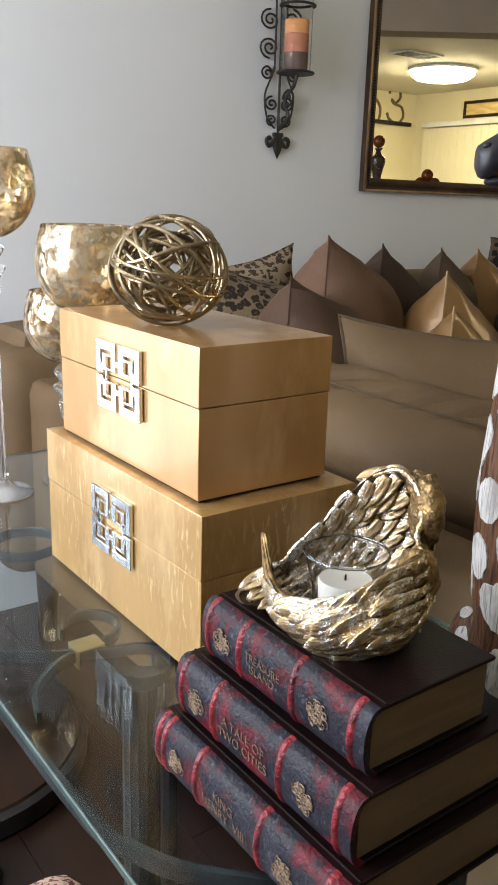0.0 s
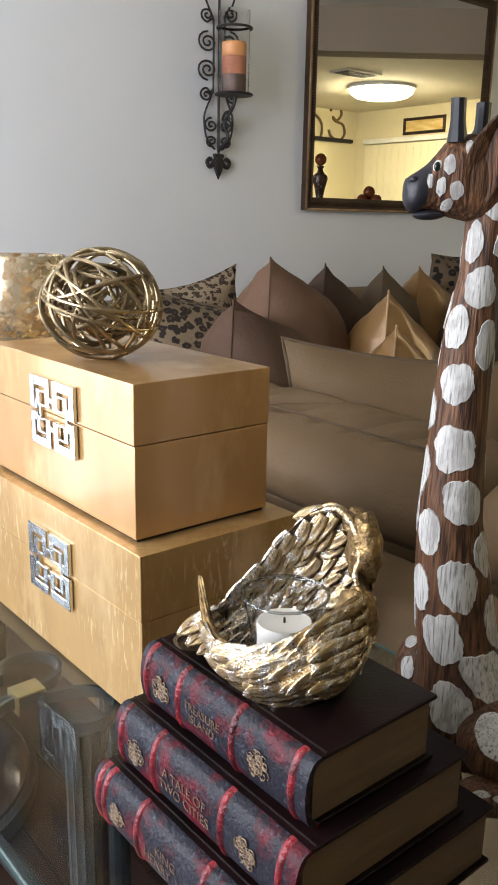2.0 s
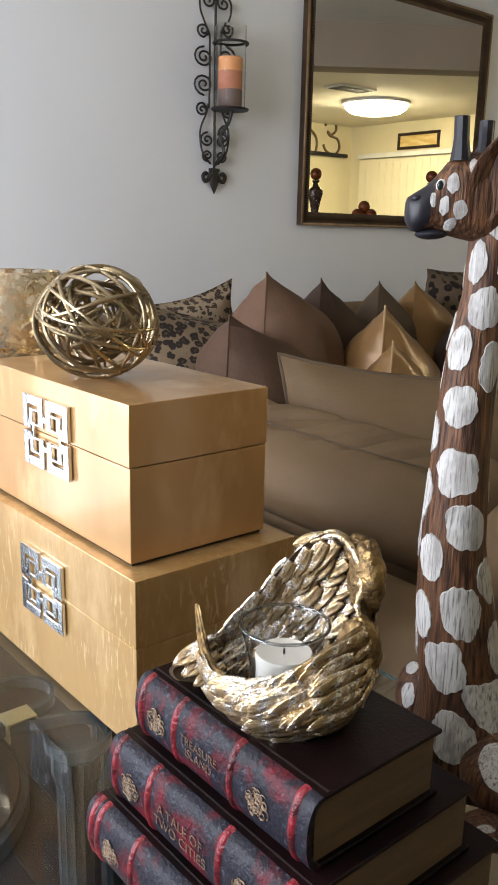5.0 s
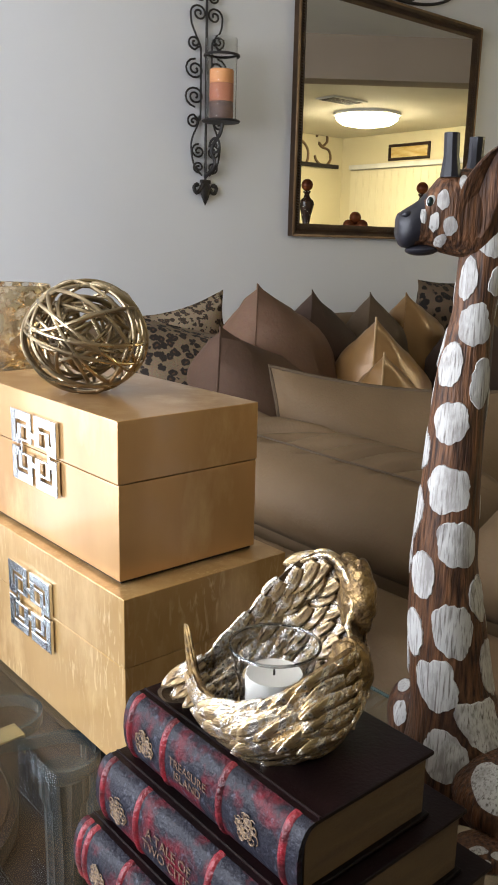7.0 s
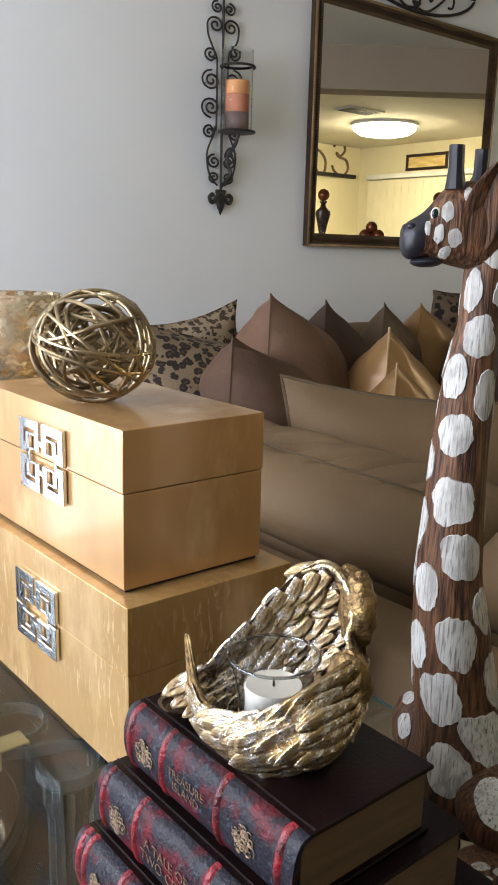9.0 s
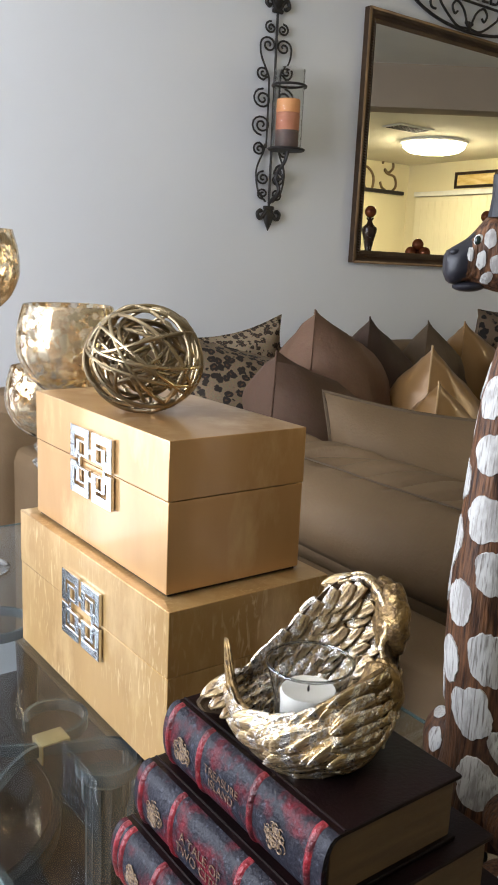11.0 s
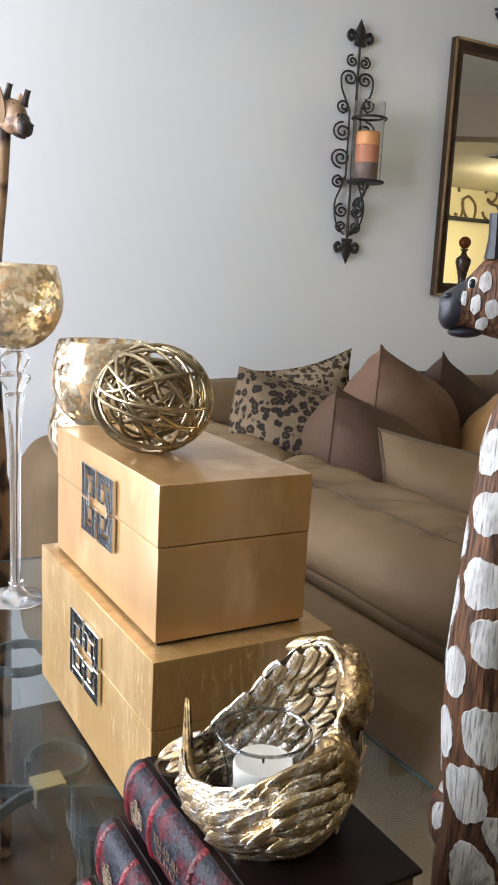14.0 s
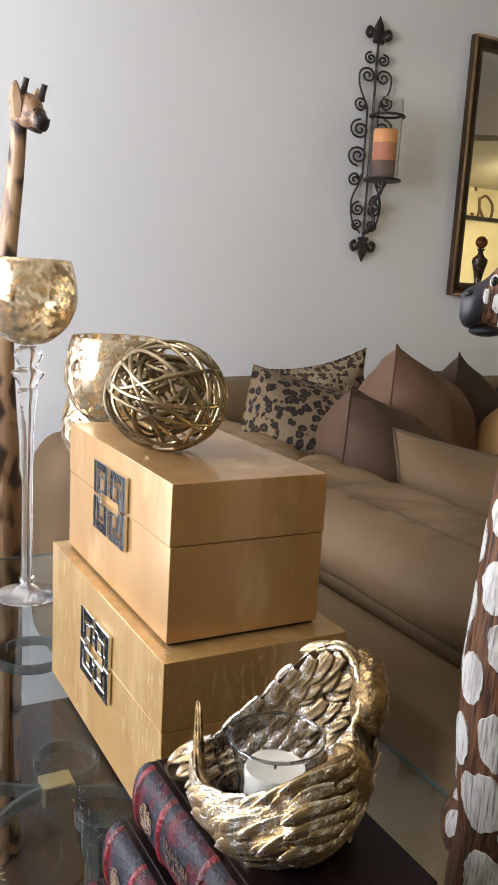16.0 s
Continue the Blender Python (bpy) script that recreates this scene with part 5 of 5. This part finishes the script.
iron("bracket", smooth_path([(0, 0, SH * 0.12), (0, -0.05, SH * 0.17), (0, -0.03, SH * 0.23), (0, -0.075, SH * 0.29), (0, CY, PZ)], 6), 0.006)
iron("bracket", [(x, -0.05 + y * 1.0, z) for y, z, x in [(p[0], p[1], 0.0) for p in spiral((0.0, SH * 0.24), 0.03, 1.6, 0)]], 0.004)
part("plate", lathe([(0.058, 0.0), (0.061, 0.004), (0.058, 0.007), (0.02, 0.006)], 36, None, (-0.005, CY, PZ)), M_IRON, sconce)
bm = bmesh.new()
tube(bm, [(-0.005 + 0.0535 * math.cos(a), CY + 0.0535 * math.sin(a), 1.825 - SZ0) for a in np.linspace(0, 2 * math.pi, 41)[:-1]], 0.004, 7, closed=True)
part("holding_ring", bm, M_IRON, sconce)
iron("ring_stay", [(0, 0, 1.825 - SZ0), (0, CY + 0.05, 1.825 - SZ0)], 0.004)
chim = thing("glass_chimney", "clear crackled glass hurricane cylinder on the sconce", "candle holder", pose(SX - 0.005, BACK - 0.012 + CY, 1.637))
part("cylinder", lathe([(0.0455, 0.001), (0.047, 0.0), (0.0485, 0.236), (0.0475, 0.2375), (0.0465, 0.236), (0.0452, 0.003)], 40, closed=True), M_CHIMNEY, chim)
pc = thing("pillar_candle", "layered pillar candle, orange over salmon over grey-brown wax", "candle", pose(SX - 0.005, BACK - 0.012 + CY, 1.638))
part("lower_layer", lathe([(0.036, 0.0), (0.0375, 0.002), (0.0375, 0.052), (0.037, 0.0525)], 36), M_CANDLE_LOW, pc, "grey-brown wax layer")
part("middle_layer", lathe([(0.037, 0.0525), (0.0376, 0.0535), (0.0376, 0.104), (0.0368, 0.105)], 36), M_CANDLE_MID, pc, "salmon wax layer")
part("upper_layer", lathe([(0.0368, 0.1055), (0.0376, 0.107), (0.0376, 0.143), (0.035, 0.146), (0.028, 0.1455), (0.02, 0.143)], 36), M_CANDLE_TOP, pc, "orange wax layer")

# ---------------- mirror ----------------
MX0, MX1, MZ0, MZ1 = 2.190, 3.240, 1.290, 2.153
mirror = thing("wall_mirror", "large wall mirror in a dark bronze rope-edged frame", "mirror", pose((MX0 + MX1) / 2, BACK, MZ0))
part("mirror_glass", local(mirror, boxed((MX0 + 0.03, BACK - 0.014, MZ0 + 0.03), (MX1 - 0.03, BACK - 0.004, MZ1 - 0.03))), M_MIRROR, mirror, "clear silvered mirror glass", smooth=False)


def frame_bar(a, b, inward):
    """One mitred side of the frame, with a stepped profile."""
    a, b, inward = Vector(a), Vector(b), Vector(inward)
    d = (b - a).normalized()
    prof = [(0.0, 0.002), (0.0, 0.026), (0.006, 0.031), (0.013, 0.027), (0.03, 0.02), (0.046, 0.014), (0.046, 0.002)]
    bm = bmesh.new()
    loops = [[p + inward * i + d * (i * s) + Vector((0, -h, 0)) for i, h in prof] for p, s in ((a, 1), (b, -1))]
    return rings(bm, loops)


corners = [(MX0, MZ0), (MX1, MZ0), (MX1, MZ1), (MX0, MZ1)]
ins = [(0, 1), (-1, 0), (0, -1), (1, 0)]
for i in range(4):
    a, b = corners[i], corners[(i + 1) % 4]
    bar = part("frame_side", local(mirror, frame_bar((a[0], BACK, a[1]), (b[0], BACK, b[1]), (ins[i][0], 0, ins[i][1]))), M_FRAME, mirror)
    # rope moulding of slanting beads on the inner slope
    A, B = Vector((a[0], BACK - 0.0235, a[1])), Vector((b[0], BACK - 0.0235, b[1]))
    inn = Vector((ins[i][0], 0, ins[i][1]))
    d = (B - A).normalized()
    L = (B - A).length
    bm = bmesh.new()
    k = 0.03
    while k < L - 0.03:
        p = A + d * k + inn * 0.024
        tube(bm, [p - inn * 0.010 - d * 0.004, p + Vector((0, -0.003, 0)), p + inn * 0.010 + d * 0.004 + Vector((0, 0.005, 0))], [0.0022, 0.0036, 0.0022], 5)
        k += 0.0095
    part("rope_moulding", local(mirror, bm), M_FRAME, mirror, "slanting bronze rope beads")
    bm = bmesh.new()
    tube(bm, [A + d * 0.004 + inn * 0.004 + Vector((0, -0.004, 0)), B - d * 0.004 + inn * 0.004 + Vector((0, -0.004, 0))], 0.0052, 8)
    part("edge_bead", local(mirror, bm), M_FRAME_EDGE, mirror, "worn gilt outer bead")

# ---------------- iron word sign over the mirror ----------------
sign = thing("metal_wall_sign", "black iron scroll wall sign with cut-out word", "wall decor", pose(2.72, BACK - 0.012, 2.168))


def flat_iron(name, pts, r=0.0045):
    bm = bmesh.new()
    tube(bm, [(x, 0, z) for x, z in pts], r, 7)
    return part(name, bm, M_IRON, sign)


flat_iron("oval_frame", [(0.36 * math.cos(a), 0.125 + 0.125 * math.sin(a)) for a in np.linspace(-0.25, -math.pi + 0.25, 50)], 0.006)
flat_iron("oval_frame", [(0.36 * math.cos(a), 0.125 + 0.125 * math.sin(a)) for a in np.linspace(0.25, math.pi - 0.25, 50)], 0.006)
flat_iron("word_rail", [(-0.355, 0.105), (0.355, 0.105)], 0.005)
flat_iron("word_rail", [(-0.355, 0.185), (0.355, 0.185)], 0.005)
lettering("word", "BLESSED", 0.092, M_IRON, sign, pose(0, 0, 0.146, 90, 0, 0), "black iron letters", 0.003)
for s in (-1, 1):
    flat_iron("scroll", [(x, z) for x, z, _ in smooth_path([(s * 0.01, 0.02, 0), (s * 0.035, 0.07, 0), (s * 0.075, 0.095, 0), (s * 0.1, 0.075, 0), (s * 0.085, 0.05, 0), (s * 0.07, 0.06, 0)], 6)])
    flat_iron("scroll", [(x, z) for x, z, _ in smooth_path([(s * 0.012, 0.012, 0), (s * 0.07, 0.012, 0), (s * 0.15, 0.06, 0), (s * 0.19, 0.1, 0)], 6)])
    flat_iron("scroll", [(x, z) for x, z, _ in smooth_path([(s * 0.19, 0.045, 0), (s * 0.215, 0.05, 0), (s * 0.22, 0.085, 0), (s * 0.18, 0.098, 0), (s * 0.165, 0.07, 0)], 6)])
bm = bmesh.new()
ellipsoid(bm, (0, 0, 0.018), (0.012, 0.007, 0.02))
for s in (-1, 1):
    ellipsoid(bm, (s * 0.014, 0, 0.03), (0.011, 0.006, 0.008), n=12, k=8)
part("rosette", bm, M_IRON, sign, "cast leaf knot")

# ---------------- dining end, seen in the mirror ----------------
lamp = thing("ceiling_light", "round flush ceiling light with glowing diffuser", "ceiling light", pose(6.15, -0.92, CEIL))
part("base_ring", lathe([(0.31, -0.001), (0.31, -0.025), (0.27, -0.03)], 48), M_TRIMWHITE, lamp)
part("diffuser", lathe([(0.285, -0.03), (0.28, -0.06), (0.23, -0.095), (0.12, -0.115), (0.02, -0.12)], 48), M_SHADE, lamp, "warm white glowing diffuser")
vent = thing("ceiling_vent", "dark slatted ceiling vent", "vent", pose(5.45, -0.58, CEIL))
part("frame", boxed((-0.2, -0.11, -0.012), (0.2, 0.11, -0.001), 0.003), M_TRIMWHITE, vent)
for k in range(6):
    part("slat", boxed((-0.18, -0.085 + 0.03 * k, -0.016), (0.18, -0.075 + 0.03 * k, -0.0125)), M_IRON, vent)

art = thing("framed_picture", "small framed amber landscape print on the cream wall", "picture", pose(EAST, -1.42, 2.24))
for lo, hi in (((-0.02, -0.28, -0.085), (-0.002, 0.28, -0.055)), ((-0.02, -0.28, 0.055), (-0.002, 0.28, 0.085)), ((-0.02, -0.28, -0.055), (-0.002, -0.25, 0.055)), ((-0.02, 0.25, -0.055), (-0.002, 0.28, 0.055))):
    part("frame", boxed(lo, hi, 0.003), M_WOODTOP, art)
part("print", boxed((-0.008, -0.249, -0.054), (-0.003, 0.249, 0.054)), M_ART, art, "amber and yellow print")

blinds = thing("vertical_blinds", "ivory vertical blinds closed over a patio door", "blinds", pose(EAST, -1.0, 0))
part("headrail", boxed((-0.1, -1.2, 2.08), (-0.02, 1.4, 2.13), 0.004), M_TRIMWHITE, blinds)
slat = boxed((-0.0015, -0.0515, 0.03), (0.0015, 0.0515, 2.07))
slat_me = mesh_of("slat", slat)
slat_me.materials.append(M_BLIND)
for k in range(28):
    piece("slat", slat_me, blinds, pose(-0.06, -1.15 + 0.1 * k, 0, 0, 0, 3))

rod = part("door_rod", boxed((5.0, SOUTH + 0.004, 2.1), (7.3, SOUTH + 0.05, 2.14), 0.006), M_IRON)
tagged(rod, "black rod over the doorway on the cream wall", "rod")
sgn = thing("wall_letters", "bronze metal script letters on the cream wall", "wall decor", pose(7.06, SOUTH + 0.012, 2.30))
SCRIPT = {"E": [[(0.20, 0.30), (0.16, 0.36), (0.06, 0.35), (0.03, 0.27), (0.10, 0.21), (0.16, 0.24), (0.12, 0.2), (0.0, 0.17), (-0.03, 0.07), (0.06, 0.0), (0.18, 0.04), (0.22, 0.1)]],
          "A": [[(0.20, 0.21), (0.12, 0.24), (0.02, 0.15), (0.03, 0.02), (0.12, 0.01), (0.20, 0.12), (0.21, 0.22), (0.20, 0.08), (0.24, 0.0), (0.31, 0.05)]],
          "T": [[(-0.04, 0.28), (0.0, 0.35), (0.12, 0.33), (0.26, 0.36)], [(0.13, 0.33), (0.12, 0.15), (0.08, 0.02), (0.0, 0.0), (-0.03, 0.05)]]}
for ch, x in (("E", 0.0), ("A", -0.31), ("T", -0.62)):
    bm = bmesh.new()
    for stroke in SCRIPT[ch]:
        tube(bm, smooth_path([(x - p + 0.1, 0.0, q - 0.18) for p, q in stroke], 6), 0.014, 8)
    part("letter", bm, M_LETTER, sgn)


def finial(dx):
    f = thing("finial_ornament", "dark mosaic finial with a copper ball on top", "ornament", DIAG @ pose(dx, 0, 1.331))
    part("body", lathe([(0.045, 0.0), (0.047, 0.012), (0.026, 0.02), (0.02, 0.05), (0.032, 0.11), (0.047, 0.165), (0.044, 0.185), (0.02, 0.205), (0.014, 0.225), (0.022, 0.235), (0.024, 0.243)], 24), M_MOSAIC, f)
    part("ball", ellipsoid(bmesh.new(), (0, 0, 0.279), (0.036, 0.036, 0.036)), M_REDBALL, f, "glossy copper-brown ball")
    return f


FIN = (-0.31, 0.40)
for dx in FIN:
    finial(dx)
tray = thing("tray", "dark shallow tray on the ledge", "tray", DIAG @ pose(0.0, 0, 1.331))
part("dish", lathe([(0.06, 0.0), (0.062, 0.004), (0.12, 0.02), (0.119, 0.024), (0.06, 0.008)], 32), M_MOSAIC, tray)
for dx, dy, dz in ((-0.045, 0.0, 0.047), (0.035, 0.02, 0.047), (0.0, -0.045, 0.047), (-0.005, -0.005, 0.095)):
    b = part("decor_ball", ellipsoid(bmesh.new(), (0, 0, 0), (0.036, 0.036, 0.036)), M_REDBALL)
    b.matrix_world = DIAG @ pose(dx, dy, 1.331 + dz)
    tagged(b, "glossy copper-red decorative ball in the tray", "ball", "balls in the tray")

# ---------------- floor things beside the table ----------------
plinth = thing("round_base", "low round dark wood plinth with a black rim", "stand", pose(0.45, 1.72, 0))
part("rim", lathe([(0.30, 0.0), (0.315, 0.006), (0.315, 0.048), (0.30, 0.054)], 64), M_IRON, plinth, "black rim")
part("wood_top", lathe([(0.299, 0.0545), (0.295, 0.06), (0.1, 0.061)], 64), M_WOODTOP, plinth, "dark walnut top")
stool = thing("stool", "low stool with a leopard-print seat and black legs", "stool", pose(0.175, 0.65, 0.005))
part("seat", soft_box((-0.2, -0.2, 0.355), (0.2, 0.2, 0.435), 0.035, 10, 0.02, 2, 0.003), M_LEOPARD_SEAT, stool)
for sx in (-1, 1):
    for sy in (-1, 1):
        part("leg", lathe([(0.012, 0.0), (0.016, 0.2), (0.018, 0.365)], 14, None, (sx * 0.16, sy * 0.16, 0)), M_IRON, stool)
rug = part("rug", boxed((-0.5, 0.95, 0.0015), (0.38, 1.42, 0.009), 0.003), M_RUG)
tagged(rug, "charcoal woven rug on the dark floor", "rug")

# ---------------- floor boards ----------------
floor = part("floor", boxed((WEST - 0.14, SOUTH - 0.12, -0.1), (EAST + 0.12, BACK + 0.12, -0.006)), M_DARKGAP)
tagged(floor, "dark brown wood plank floor", "floor", kind="structure")
plank = boxed((-0.07, -0.598, -0.006), (0.07, 0.598, 0.0))
plank_me = mesh_of("plank", plank, False)
plank_me.materials.append(M_FLOOR)
for i in range(29):
    cuts = [SOUTH] + [SOUTH + 0.4 * (i % 3) + 0.4 + 1.2 * j for j in range(4)] + [BACK]
    for a, b in zip(cuts, cuts[1:]):
        if b - a > 0.05:
            piece("plank", plank_me, floor, pose(WEST + 0.07 + 0.1416 * i, (a + b) / 2, 0) @ Matrix.Diagonal((1, (b - a - 0.002) / 1.196, 1, 1)))
rest = bmesh.new()
for i in range(29, 57):
    box(rest, (WEST + 0.1416 * i, SOUTH, -0.006), (WEST + 0.1416 * i + 0.14, BACK, 0))
ob = part("planks", rest, M_FLOOR, floor)
tagged(ob, "dark brown planks", kind="stuff")
